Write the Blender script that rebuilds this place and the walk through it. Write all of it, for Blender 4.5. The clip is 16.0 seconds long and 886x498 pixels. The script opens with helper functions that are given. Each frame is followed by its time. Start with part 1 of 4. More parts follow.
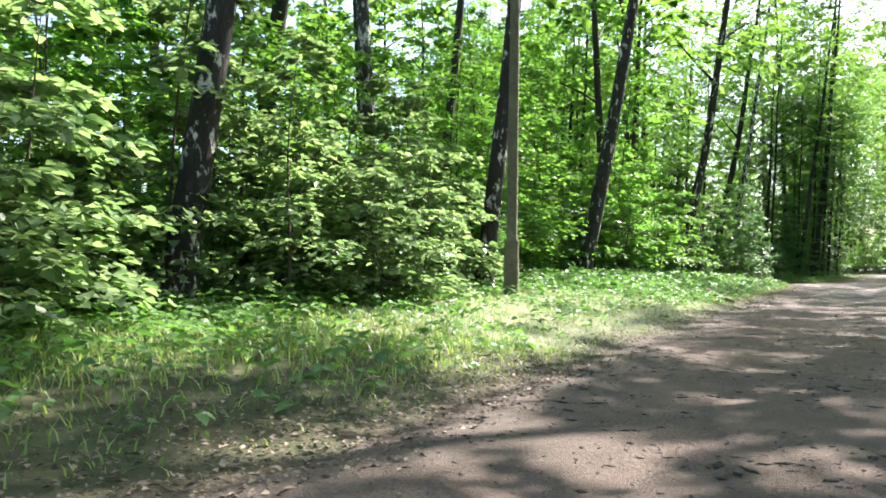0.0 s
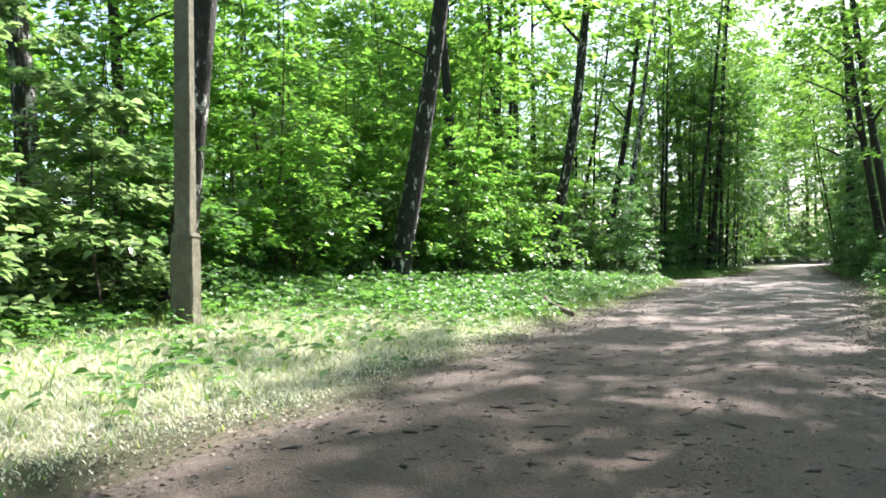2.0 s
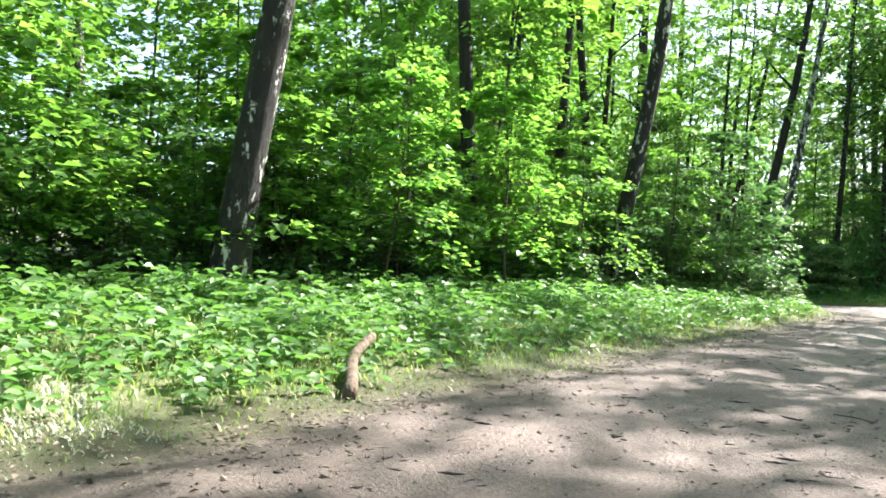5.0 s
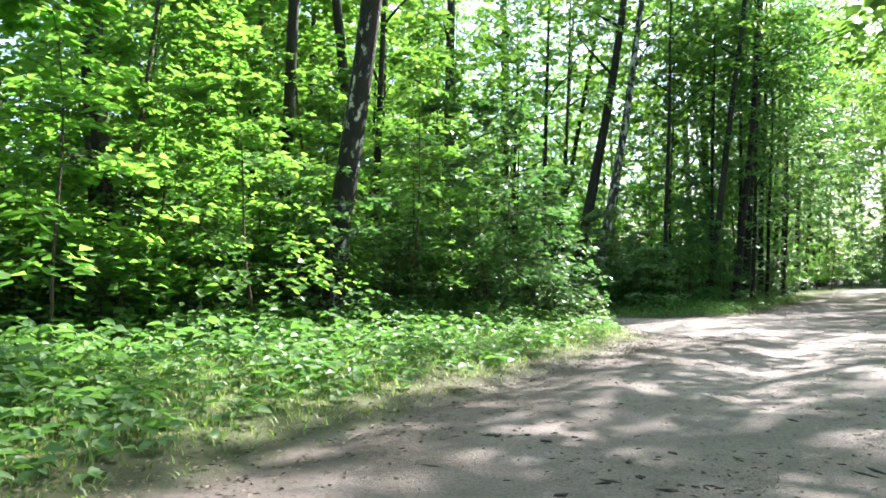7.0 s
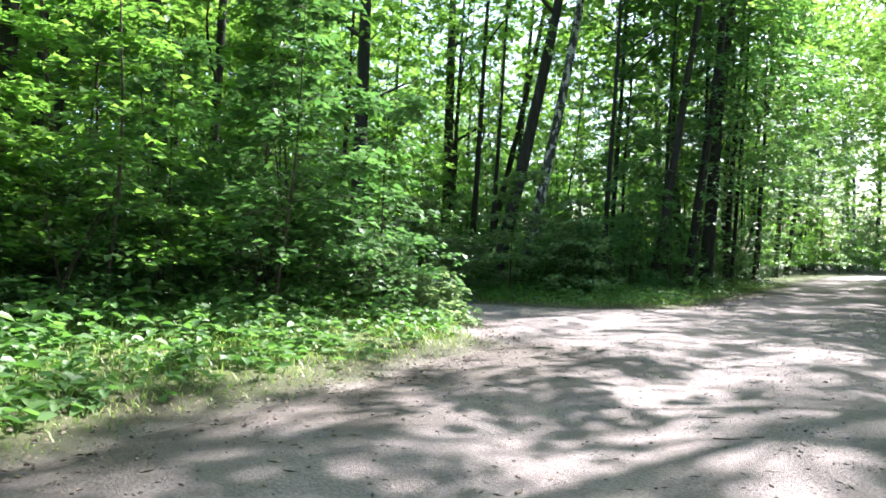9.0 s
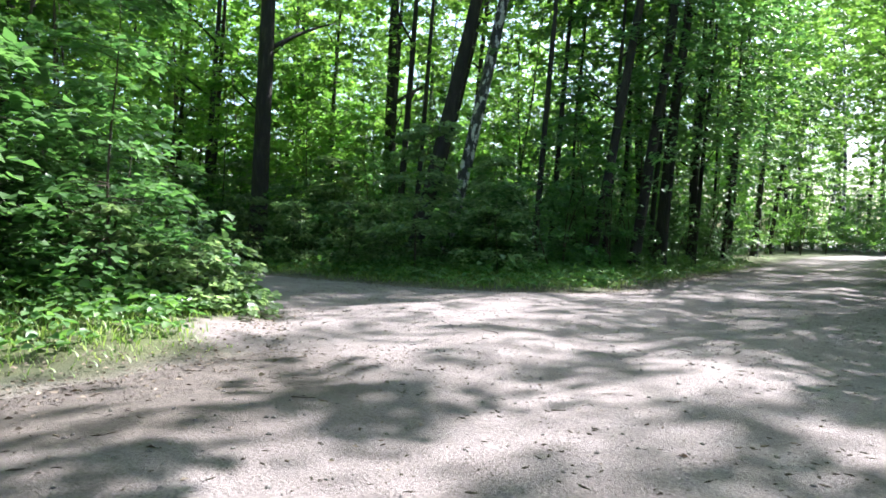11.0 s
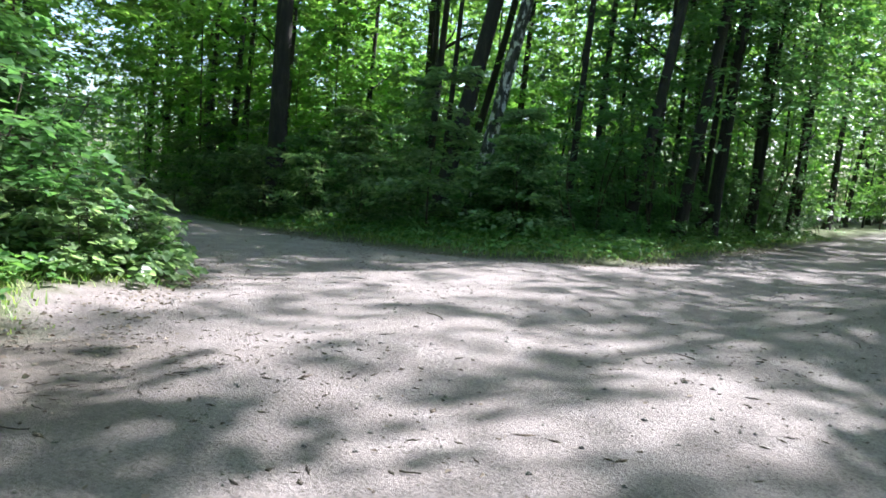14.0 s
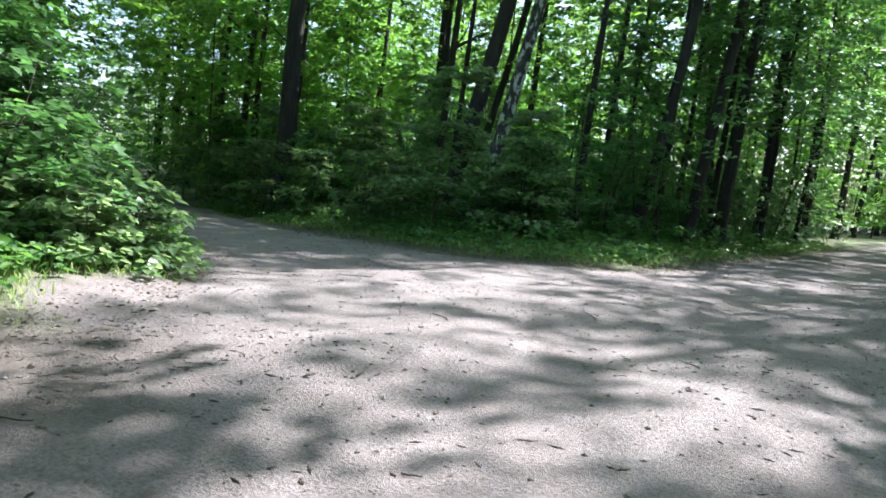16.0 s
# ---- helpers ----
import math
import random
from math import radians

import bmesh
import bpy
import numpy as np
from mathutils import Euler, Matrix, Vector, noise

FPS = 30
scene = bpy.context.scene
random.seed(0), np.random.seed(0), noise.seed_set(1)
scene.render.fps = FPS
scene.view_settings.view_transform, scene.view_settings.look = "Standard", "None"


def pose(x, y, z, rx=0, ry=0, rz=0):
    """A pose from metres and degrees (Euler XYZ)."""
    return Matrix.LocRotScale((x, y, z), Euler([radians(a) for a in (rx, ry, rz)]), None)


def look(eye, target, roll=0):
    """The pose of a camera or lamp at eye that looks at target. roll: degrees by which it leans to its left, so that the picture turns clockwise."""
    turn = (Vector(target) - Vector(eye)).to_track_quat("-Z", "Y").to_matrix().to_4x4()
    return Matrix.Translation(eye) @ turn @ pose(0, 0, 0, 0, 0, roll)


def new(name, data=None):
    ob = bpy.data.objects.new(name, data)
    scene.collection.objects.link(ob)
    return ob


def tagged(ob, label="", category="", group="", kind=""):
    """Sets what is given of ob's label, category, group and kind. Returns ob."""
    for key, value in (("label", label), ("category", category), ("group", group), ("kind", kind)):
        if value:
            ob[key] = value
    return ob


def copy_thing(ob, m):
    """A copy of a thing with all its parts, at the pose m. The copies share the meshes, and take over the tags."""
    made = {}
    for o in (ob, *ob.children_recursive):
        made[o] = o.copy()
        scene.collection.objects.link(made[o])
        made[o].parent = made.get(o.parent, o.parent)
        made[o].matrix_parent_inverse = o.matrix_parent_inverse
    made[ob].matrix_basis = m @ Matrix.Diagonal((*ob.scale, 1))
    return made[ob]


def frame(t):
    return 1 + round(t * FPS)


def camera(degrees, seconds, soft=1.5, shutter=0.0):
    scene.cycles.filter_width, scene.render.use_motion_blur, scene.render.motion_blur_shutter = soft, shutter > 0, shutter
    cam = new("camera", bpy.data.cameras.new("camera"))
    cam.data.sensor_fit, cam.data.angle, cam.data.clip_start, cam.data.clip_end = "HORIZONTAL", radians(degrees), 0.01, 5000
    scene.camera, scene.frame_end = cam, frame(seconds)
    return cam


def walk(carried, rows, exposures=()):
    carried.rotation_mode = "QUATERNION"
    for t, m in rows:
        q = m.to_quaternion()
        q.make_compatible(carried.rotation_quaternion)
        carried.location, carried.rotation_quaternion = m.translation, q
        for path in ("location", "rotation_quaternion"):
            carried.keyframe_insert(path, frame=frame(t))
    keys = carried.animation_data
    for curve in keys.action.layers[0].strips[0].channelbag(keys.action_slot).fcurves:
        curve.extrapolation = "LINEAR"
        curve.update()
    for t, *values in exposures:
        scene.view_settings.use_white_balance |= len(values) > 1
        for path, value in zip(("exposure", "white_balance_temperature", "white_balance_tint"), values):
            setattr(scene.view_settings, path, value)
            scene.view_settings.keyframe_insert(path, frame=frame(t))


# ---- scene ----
cam = camera(61.5, 16.0, soft=1.75)
PATH = [
    (0, (1.068, -0.375, 0.844), (0.007, 1.319, 0.871), 0.9),
    (0.5, (1.010, 1.088, 0.861), (0.032, 2.832, 0.851), 1.3),
    (1, (1.006, 2.547, 0.881), (-0.036, 4.254, 0.859), 3.2),
    (1.2, (1.03, 3.10, 0.905), (-0.011, 4.804, 0.908), 2.4),
    (1.5, (1.043, 3.908, 0.961), (0.006, 5.617, 1.007), 2.2),
    (2, (1.142, 5.114, 0.881), (0.259, 6.908, 0.91), -0.7),
    (2.5, (1.173, 6.429, 0.913), (0.279, 8.218, 0.895), 1.7),
    (3, (1.221, 7.617, 0.839), (0.183, 9.326, 0.834), 1.8),
    (3.2, (1.223, 8.108, 0.84), (0.185, 9.818, 0.831), 1.1),
    (5.3, (1.091, 13.579, 0.858), (-0.213, 15.096, 0.887), 2.3),
    (5.5, (1.049, 14.118, 0.835), (-0.221, 15.662, 0.881), 1.0),
    (6, (0.904, 15.526, 0.871), (-0.303, 17.119, 0.937), 1.9),
    (6.5, (0.799, 16.881, 0.884), (-0.352, 18.516, 0.937), 0.1),
    (7, (0.798, 18.204, 0.942), (-0.22, 19.924, 1.019), -0.1),
    (7.5, (0.867, 19.389, 0.937), (-0.057, 21.162, 0.988), 0.1),
    (8, (0.998, 20.577, 0.937), (0.146, 22.386, 0.983), 1.2),
    (8.5, (1.084, 21.707, 0.929), (0.069, 23.431, 0.93), 3.4),
    (9, (1.1, 22.834, 0.994), (0.089, 24.56, 0.998), 1.6),
    (9.5, (1.196, 23.928, 0.914), (0.437, 25.779, 0.929), -1.1),
    (9.7, (1.233, 24.329, 0.899), (0.46, 26.173, 0.893), 0.5),
    (11.8, (1.389, 27.286, 0.934), (0.346, 28.991, 0.875), 1.4),
    (12, (1.387, 27.487, 0.928), (0.437, 29.246, 0.858), 0.6),
    (12.5, (1.370, 27.837, 0.910), (0.556, 29.661, 0.794), 0.9),
    (13, (1.354, 28.063, 0.912), (0.297, 29.746, 0.684), 3.3),
    (13.5, (1.331, 28.114, 0.909), (0.196, 29.743, 0.664), 4.0),
    (14, (1.343, 28.102, 0.903), (0.210, 29.743, 0.729), 4.0),
    (14.5, (1.350, 28.116, 0.909), (0.200, 29.744, 0.745), 4.1),
    (15, (1.336, 28.118, 0.915), (0.224, 29.772, 0.731), 5.1),
    (15.5, (1.330, 28.108, 0.916), (0.214, 29.760, 0.747), 5.2),
    (16, (1.332, 28.106, 0.914), (0.187, 29.737, 0.736), 5.5),
]
walk(cam, [(t, look(eye, target, roll)) for t, eye, target, roll in PATH],
     [(0, 1.98, 6400, 14), (3, 2.05, 6100, 16), (5.5, 2.36, 6300, 12), (8, 2.38, 6000, 17), (9.5, 2.27, 5950, 19), (12, 2.05, 5750, 16), (16, 2.0, 5700, 15)])

# ---- light ----
SUN_AZ, SUN_EL = 16.0, 46.0      # degrees: azimuth from +y towards +x, height
world = bpy.data.worlds.new("sky")
scene.world = world
world.use_nodes = True
wn = world.node_tree
sky = wn.nodes.new("ShaderNodeTexSky")
sky.sky_type = "NISHITA"
sky.sun_disc = False
sky.sun_elevation, sky.sun_rotation = radians(SUN_EL), radians(SUN_AZ)
sky.air_density, sky.dust_density = 1.0, 2.0
wn.links.new(sky.outputs[0], wn.nodes["Background"].inputs[0])
wn.nodes["Background"].inputs[1].default_value = 0.112
sun_data = bpy.data.lights.new("sun", "SUN")
sun_data.energy, sun_data.angle, sun_data.color = 5.0, radians(0.8), (1.0, 0.95, 0.86)
sun = new("sun", sun_data)
az, el = radians(SUN_AZ), radians(SUN_EL)
TO_SUN = Vector((math.sin(az) * math.cos(el), math.cos(az) * math.cos(el), math.sin(el)))
sun.matrix_world = look(TO_SUN * 60, (0, 0, 0))

# ---- materials ----
def nodes_of(name):
    m = bpy.data.materials.new(name)
    m.use_nodes = True
    return m, m.node_tree.nodes, m.node_tree.links, m.node_tree.nodes["Principled BSDF"]


def noise_of(n, l, scale, detail=4.0, stretch=None, rough=0.6):
    co = n.new("ShaderNodeTexCoord")
    tex = n.new("ShaderNodeTexNoise")
    tex.inputs["Scale"].default_value, tex.inputs["Detail"].default_value = scale, detail
    tex.inputs["Roughness"].default_value = rough
    if stretch:
        mp = n.new("ShaderNodeMapping")
        mp.inputs["Scale"].default_value = stretch
        l.new(co.outputs["Object"], mp.inputs[0])
        l.new(mp.outputs[0], tex.inputs["Vector"])
    else:
        l.new(co.outputs["Object"], tex.inputs["Vector"])
    return tex.outputs["Fac"]


def ramp(n, l, fac, stops):
    r = n.new("ShaderNodeValToRGB")
    els = r.color_ramp.elements
    while len(els) < len(stops):
        els.new(0.5)
    for e, (p, c) in zip(els, stops):
        e.position, e.color = p, (*c, 1)
    l.new(fac, r.inputs[0])
    return r.outputs[0]


def blend(n, l, fac, a, b, mode="MIX"):
    x = n.new("ShaderNodeMix")
    x.data_type, x.blend_type = "RGBA", mode
    for sock, v in ((x.inputs[0], fac), (x.inputs[6], a), (x.inputs[7], b)):
        if hasattr(v, "is_linked"):
            l.new(v, sock)
        elif isinstance(v, tuple):
            sock.default_value = (*v, 1)
        else:
            sock.default_value = v
    return x.outputs[2]


def bump(n, l, bsdf, height, strength, dist):
    b = n.new("ShaderNodeBump")
    b.inputs["Strength"].default_value, b.inputs["Distance"].default_value = strength, dist
    l.new(height, b.inputs["Height"])
    l.new(b.outputs[0], bsdf.inputs["Normal"])


def leaf_mat(name, dark, light, glow, rough=0.45, through_part=0.5):
    """Thin leaf: reflects and lets light through; each leaf varies."""
    m, n, l, p = nodes_of(name)
    geo = n.new("ShaderNodeNewGeometry")
    info = n.new("ShaderNodeObjectInfo")
    col = ramp(n, l, geo.outputs["Random Per Island"], [(0.0, dark), (0.6, tuple((a + b) / 2 for a, b in zip(dark, light))), (1.0, light)])
    hue = n.new("ShaderNodeHueSaturation")
    mr = n.new("ShaderNodeMapRange")
    mr.inputs[3].default_value, mr.inputs[4].default_value = 0.75, 1.2
    l.new(info.outputs["Random"], mr.inputs[0])
    l.new(mr.outputs[0], hue.inputs["Value"])
    l.new(col, hue.inputs["Color"])
    l.new(hue.outputs[0], p.inputs["Base Color"])
    p.inputs["Roughness"].default_value = rough
    p.inputs["Specular IOR Level"].default_value = 0.5
    tr = n.new("ShaderNodeBsdfTranslucent")
    tcol = blend(n, l, 1.0, hue.outputs[0], glow, "MULTIPLY")
    l.new(tcol, tr.inputs[0])
    mx = n.new("ShaderNodeMixShader")
    mx.inputs[0].default_value = through_part
    l.new(p.outputs[0], mx.inputs[1])
    l.new(tr.outputs[0], mx.inputs[2])
    l.new(mx.outputs[0], n["Material Output"].inputs[0])
    return m


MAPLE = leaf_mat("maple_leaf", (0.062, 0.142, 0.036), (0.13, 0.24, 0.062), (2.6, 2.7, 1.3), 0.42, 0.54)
# Paler than MAPLE: whitening by direct sun is put into the leaf colour.
SUN_PALED = leaf_mat("sun_paled_leaf", (0.085, 0.155, 0.06), (0.25, 0.335, 0.175), (1.9, 1.95, 1.35), 0.36, 0.46)
# Shrub leaf, also put on saplings as shade: passes less light than MAPLE.
SHRUB_SHADE = leaf_mat("shrub_shade_leaf", (0.055, 0.125, 0.042), (0.13, 0.235, 0.082), (1.75, 2.05, 1.25), 0.42, 0.40)
CANOPY = leaf_mat("canopy_leaf", (0.055, 0.115, 0.027), (0.12, 0.205, 0.055), (2.65, 2.75, 1.4), 0.5, 0.54)
COVER = leaf_mat("cover_leaf", (0.055, 0.125, 0.036), (0.13, 0.225, 0.073), (1.7, 2.0, 1.0), 0.5, 0.36)
GRASS = leaf_mat("grass_blade", (0.08, 0.16, 0.03), (0.33, 0.40, 0.14), (1.6, 1.7, 1.0), 0.5, 0.35)
PETAL = leaf_mat("white_petal", (0.62, 0.64, 0.55), (0.8, 0.8, 0.74), (1.0, 1.0, 1.0), 0.6, 0.3)
# Bleached blades: the sun's glare on the verge is put into the colour.
SUN_PATCH = leaf_mat("dry_grass", (0.48, 0.52, 0.34), (0.77, 0.77, 0.65), (1.1, 1.1, 0.9), 0.6, 0.35)
LITTER = leaf_mat("dead_leaf", (0.05, 0.032, 0.02), (0.30, 0.235, 0.17), (0.8, 0.7, 0.6), 0.7, 0.15)


def dirt_colour(n, l):
    big = noise_of(n, l, 0.35, 3.0)
    mid = noise_of(n, l, 3.0, 6.0, None, 0.65)
    fine = noise_of(n, l, 60.0, 5.0, None, 0.7)
    c1 = ramp(n, l, mid, [(0.3, (0.20, 0.17, 0.15)), (0.55, (0.29, 0.255, 0.23)), (0.75, (0.36, 0.325, 0.30))])
    c2 = blend(n, l, big, c1, (0.20, 0.16, 0.135))
    c2b = blend(n, l, 0.55, c1, c2)
    c3 = ramp(n, l, fine, [(0.31, (0.42, 0.40, 0.39)), (0.5, (1.0, 1.0, 1.0)), (0.69, (1.42, 1.4, 1.38))])
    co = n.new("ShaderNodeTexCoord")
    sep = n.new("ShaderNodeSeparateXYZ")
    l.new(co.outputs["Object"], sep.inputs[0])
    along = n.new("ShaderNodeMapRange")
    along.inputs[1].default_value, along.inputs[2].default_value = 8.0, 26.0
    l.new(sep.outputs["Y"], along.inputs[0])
    # Brown soil greys along y; far tone also lifted for sun glare, sky blue.
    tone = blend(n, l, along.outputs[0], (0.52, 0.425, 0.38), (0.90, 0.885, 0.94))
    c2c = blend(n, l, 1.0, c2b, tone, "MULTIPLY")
    return blend(n, l, 0.85, c2c, c3, "MULTIPLY"), fine, mid


def make_road_mat():
    m, n, l, p = nodes_of("packed_dirt")
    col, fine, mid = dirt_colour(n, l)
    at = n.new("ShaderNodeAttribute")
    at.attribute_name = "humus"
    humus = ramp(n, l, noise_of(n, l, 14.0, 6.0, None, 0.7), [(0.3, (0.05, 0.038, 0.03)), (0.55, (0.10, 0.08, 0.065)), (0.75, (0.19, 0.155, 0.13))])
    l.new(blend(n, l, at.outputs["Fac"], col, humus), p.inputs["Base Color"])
    p.inputs["Roughness"].default_value = 0.9
    add = n.new("ShaderNodeMath")
    l.new(fine, add.inputs[0])
    l.new(mid, add.inputs[1])
    bump(n, l, p, add.outputs[0], 0.8, 0.025)
    return m


def make_ground_mat():
    m, n, l, p = nodes_of("forest_soil")
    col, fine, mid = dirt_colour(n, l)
    soil = ramp(n, l, noise_of(n, l, 9.0, 6.0, None, 0.7), [(0.3, (0.035, 0.028, 0.018)), (0.55, (0.08, 0.06, 0.035)), (0.72, (0.16, 0.12, 0.075))])
    moss = blend(n, l, noise_of(n, l, 1.1, 3.0), soil, (0.045, 0.07, 0.018))
    at = n.new("ShaderNodeAttribute")
    at.attribute_name = "dirt"
    th = n.new("ShaderNodeAttribute")
    th.attribute_name = "thatch"
    dr = n.new("ShaderNodeAttribute")
    dr.attribute_name = "sun_patch"
    blades = noise_of(n, l, 45.0, 5.0, None, 0.7)
    green = ramp(n, l, blades, [(0.3, (0.05, 0.065, 0.02)), (0.55, (0.12, 0.14, 0.05)), (0.75, (0.22, 0.23, 0.09))])
    # Pale turf colour that paints the sun patch onto the soil.
    sun_patch_turf = ramp(n, l, blades, [(0.3, (0.20, 0.18, 0.10)), (0.5, (0.42, 0.39, 0.25)), (0.75, (0.62, 0.58, 0.42))])
    turf = blend(n, l, dr.outputs["Fac"], green, sun_patch_turf)
    l.new(blend(n, l, at.outputs["Fac"], blend(n, l, th.outputs["Fac"], moss, turf), col), p.inputs["Base Color"])
    p.inputs["Roughness"].default_value = 0.95
    bump(n, l, p, fine, 0.7, 0.03)
    return m


def bark_mat(name, lo, mid_c, hi, scale=9.0, stretch=(1, 1, 0.22), patches=None):
    m, n, l, p = nodes_of(name)
    f = noise_of(n, l, scale, 6.0, stretch, 0.7)
    big = noise_of(n, l, 1.3, 3.0)
    c = ramp(n, l, f, [(0.32, lo), (0.52, mid_c), (0.7, hi)])
    c = blend(n, l, big, c, tuple(v * 0.6 for v in mid_c))
    if patches:
        f2 = noise_of(n, l, 8.0, 5.0, (1.0, 1.0, 0.45), 0.62)
        f3 = noise_of(n, l, 9.0, 5.0, (1.0, 1.0, 4.0), 0.65)
        mk = ramp(n, l, f2, [(patches - 0.03, (0, 0, 0)), (patches + 0.03, (1, 1, 1))])
        white = ramp(n, l, f3, [(0.36, (0.06, 0.055, 0.05)), (0.44, (0.55, 0.53, 0.48)), (0.7, (0.78, 0.76, 0.71))])
        c = blend(n, l, mk, c, white)
    l.new(c, p.inputs["Base Color"])
    p.inputs["Roughness"].default_value = 0.85
    bump(n, l, p, f, 1.0, 0.06)
    return m


BIRCH = bark_mat("birch_bark", (0.010, 0.009, 0.008), (0.028, 0.024, 0.02), (0.085, 0.075, 0.065), 12.0, (1, 1, 0.35), 0.6)
BIRCH_PALE = bark_mat("pale_birch_bark", (0.02, 0.018, 0.016), (0.06, 0.055, 0.05), (0.2, 0.18, 0.16), 10.0, (1, 1, 0.5), 0.53)
BARK = bark_mat("dark_bark", (0.010, 0.009, 0.007), (0.032, 0.026, 0.021), (0.095, 0.078, 0.06))
TWIG = bark_mat("twig_bark", (0.04, 0.03, 0.02), (0.10, 0.075, 0.05), (0.2, 0.16, 0.12), 30.0)
CONCRETE = bark_mat("mossy_concrete", (0.09, 0.085, 0.05), (0.17, 0.155, 0.10), (0.29, 0.265, 0.195), 7.0, (1, 1, 0.7))
PEELED = bark_mat("peeled_wood", (0.06, 0.04, 0.025), (0.17, 0.12, 0.08), (0.42, 0.33, 0.24), 12.0, (1, 1, 0.15))
STONE = bark_mat("pale_stone", (0.12, 0.11, 0.1), (0.26, 0.24, 0.22), (0.5, 0.48, 0.45), 20.0, (1, 1, 1))
ROAD = make_road_mat()
SOIL = make_ground_mat()

# ---- mesh helpers ----
rng = np.random.default_rng(7)


def mesh_of(name, verts, faces, mat, smooth=False):
    """faces: list of integer arrays, each (count, corners)."""
    me = bpy.data.meshes.new(name)
    v = np.asarray(verts, np.float32)
    me.vertices.add(len(v))
    me.vertices.foreach_set("co", v.ravel())
    fl = [np.asarray(f, np.int32) for f in faces if len(f)]
    idx = np.concatenate([f.ravel() for f in fl])
    tot = np.concatenate([np.full(len(f), f.shape[1], np.int32) for f in fl])
    me.loops.add(len(idx))
    me.loops.foreach_set("vertex_index", idx)
    me.polygons.add(len(tot))
    me.polygons.foreach_set("loop_start", np.concatenate(([0], np.cumsum(tot)[:-1])).astype(np.int32))
    if smooth:
        me.polygons.foreach_set("use_smooth", np.ones(len(tot), bool))
    me.materials.append(mat)
    me.update(calc_edges=True)
    me.validate()
    return me


def unit(a):
    return a / np.maximum(np.linalg.norm(a, axis=-1, keepdims=True), 1e-6)


def leaf_geometry(P, D, N, L, ratio=0.32, full=True):
    """Folded leaves: base P, direction D, upper side N, length L."""
    n = len(P)
    D = unit(D)
    S = unit(np.cross(D, N))
    U = np.cross(S, D)
    L = L[:, None]
    w = L * ratio
    if full:
        cols = [P, P + D * L * .3 + S * w + U * w * .35, P + D * L * .68 + S * w * .75 + U * w * .2, P + D * L - U * L * .12,
                P + D * L * .68 - S * w * .75 + U * w * .2, P + D * L * .3 - S * w + U * w * .35]
        q = np.array([[0, 1, 2, 3], [0, 3, 4, 5]])
    else:
        cols = [P, P + D * L * .45 + S * w + U * w * .3, P + D * L - U * L * .1, P + D * L * .45 - S * w + U * w * .3]
        q = np.array([[0, 1, 2], [0, 2, 3]])
    k = len(cols)
    V = np.stack(cols, 1).reshape(-1, 3)
    F = (np.arange(n)[:, None, None] * k + q[None]).reshape(-1, q.shape[1])
    return V, F


def leaves(name, P, D, N, L, mat, ratio=0.32, full=True):
    V, F = leaf_geometry(P, D, N, L, ratio, full)
    return mesh_of(name, V, [F], mat)


class Tubes:
    """Gathers tapered round limbs into one mesh."""
    def __init__(self):
        self.v, self.f, self.n = [], [], 0

    def add(self, pts, radii, sides=6, rough=0.0, seed=0):
        pts = np.asarray(pts, float)
        t = unit(np.gradient(pts, axis=0))
        ref = np.where(np.abs(t[:, 2:3]) > 0.9, np.array([[1.0, 0, 0]]), np.array([[0, 0, 1.0]]))
        a = unit(np.cross(t, ref))
        b = np.cross(t, a)
        ang = np.linspace(0, 2 * np.pi, sides, endpoint=False)
        r = np.asarray(radii, float)[:, None] * np.ones((1, sides))
        if rough:
            g = np.random.default_rng(seed)
            r = r * (1 + rough * g.uniform(-1, 1, r.shape) + rough * np.sin(ang * 3 + seed)[None])
        ring = pts[:, None] + r[..., None] * (np.cos(ang)[None, :, None] * a[:, None] + np.sin(ang)[None, :, None] * b[:, None])
        m = len(pts)
        self.v.append(ring.reshape(-1, 3))
        i = np.arange(m - 1)[:, None] * sides + np.arange(sides)[None]
        j = np.arange(m - 1)[:, None] * sides + (np.arange(sides)[None] + 1) % sides
        self.f.append(np.stack([i, j, j + sides, i + sides], -1).reshape(-1, 4) + self.n)
        self.v.append(pts[-1:])
        tip = self.n + m * sides
        last = self.n + (m - 1) * sides
        self.tri = np.stack([last + np.arange(sides), last + (np.arange(sides) + 1) % sides, np.full(sides, tip)], -1)
        self.f.append(np.concatenate([self.tri, self.tri[:, 2:]], 1)[:, :3])
        self.n += m * sides + 1

    def mesh(self, name, mat):
        quads = [f for f in self.f if f.shape[1] == 4]
        tris = [f for f in self.f if f.shape[1] == 3]
        return mesh_of(name, np.concatenate(self.v), [np.concatenate(quads), np.concatenate(tris)], mat, True)


def part(name, me, parent, label=""):
    ob = new(name, me)
    ob.parent = parent
    if label:
        tagged(ob, label)
    return ob


def bm_mesh(name, bm, mat, smooth=False):
    me = bpy.data.meshes.new(name)
    bm.to_mesh(me)
    bm.free()
    me.materials.append(mat)
    if smooth:
        for f in me.polygons:
            f.use_smooth = True
    return me


# ---- plan of the ground ----
LEFT_Y, LEFT_X = (-60, 1, 5, 10, 15, 20, 26, 30, 38, 43, 55, 72, 84, 96, 110, 125), (-1.0, -1.1, -1.25, -1.5, -1.66, -1.85, -2.1, -2.25, -1.9, -1.75, -1.6, -1.5, 0.2, 4.5, 12.0, 22.0)
RIGHT_Y, RIGHT_X = (-60, 0, 16, 30, 33, 36, 50, 72, 84, 96, 110, 125), (2.0, 1.9, 1.8, 2.2, 2.35, 1.95, 1.8, 1.8, 3.6, 8.0, 16.0, 26.0)
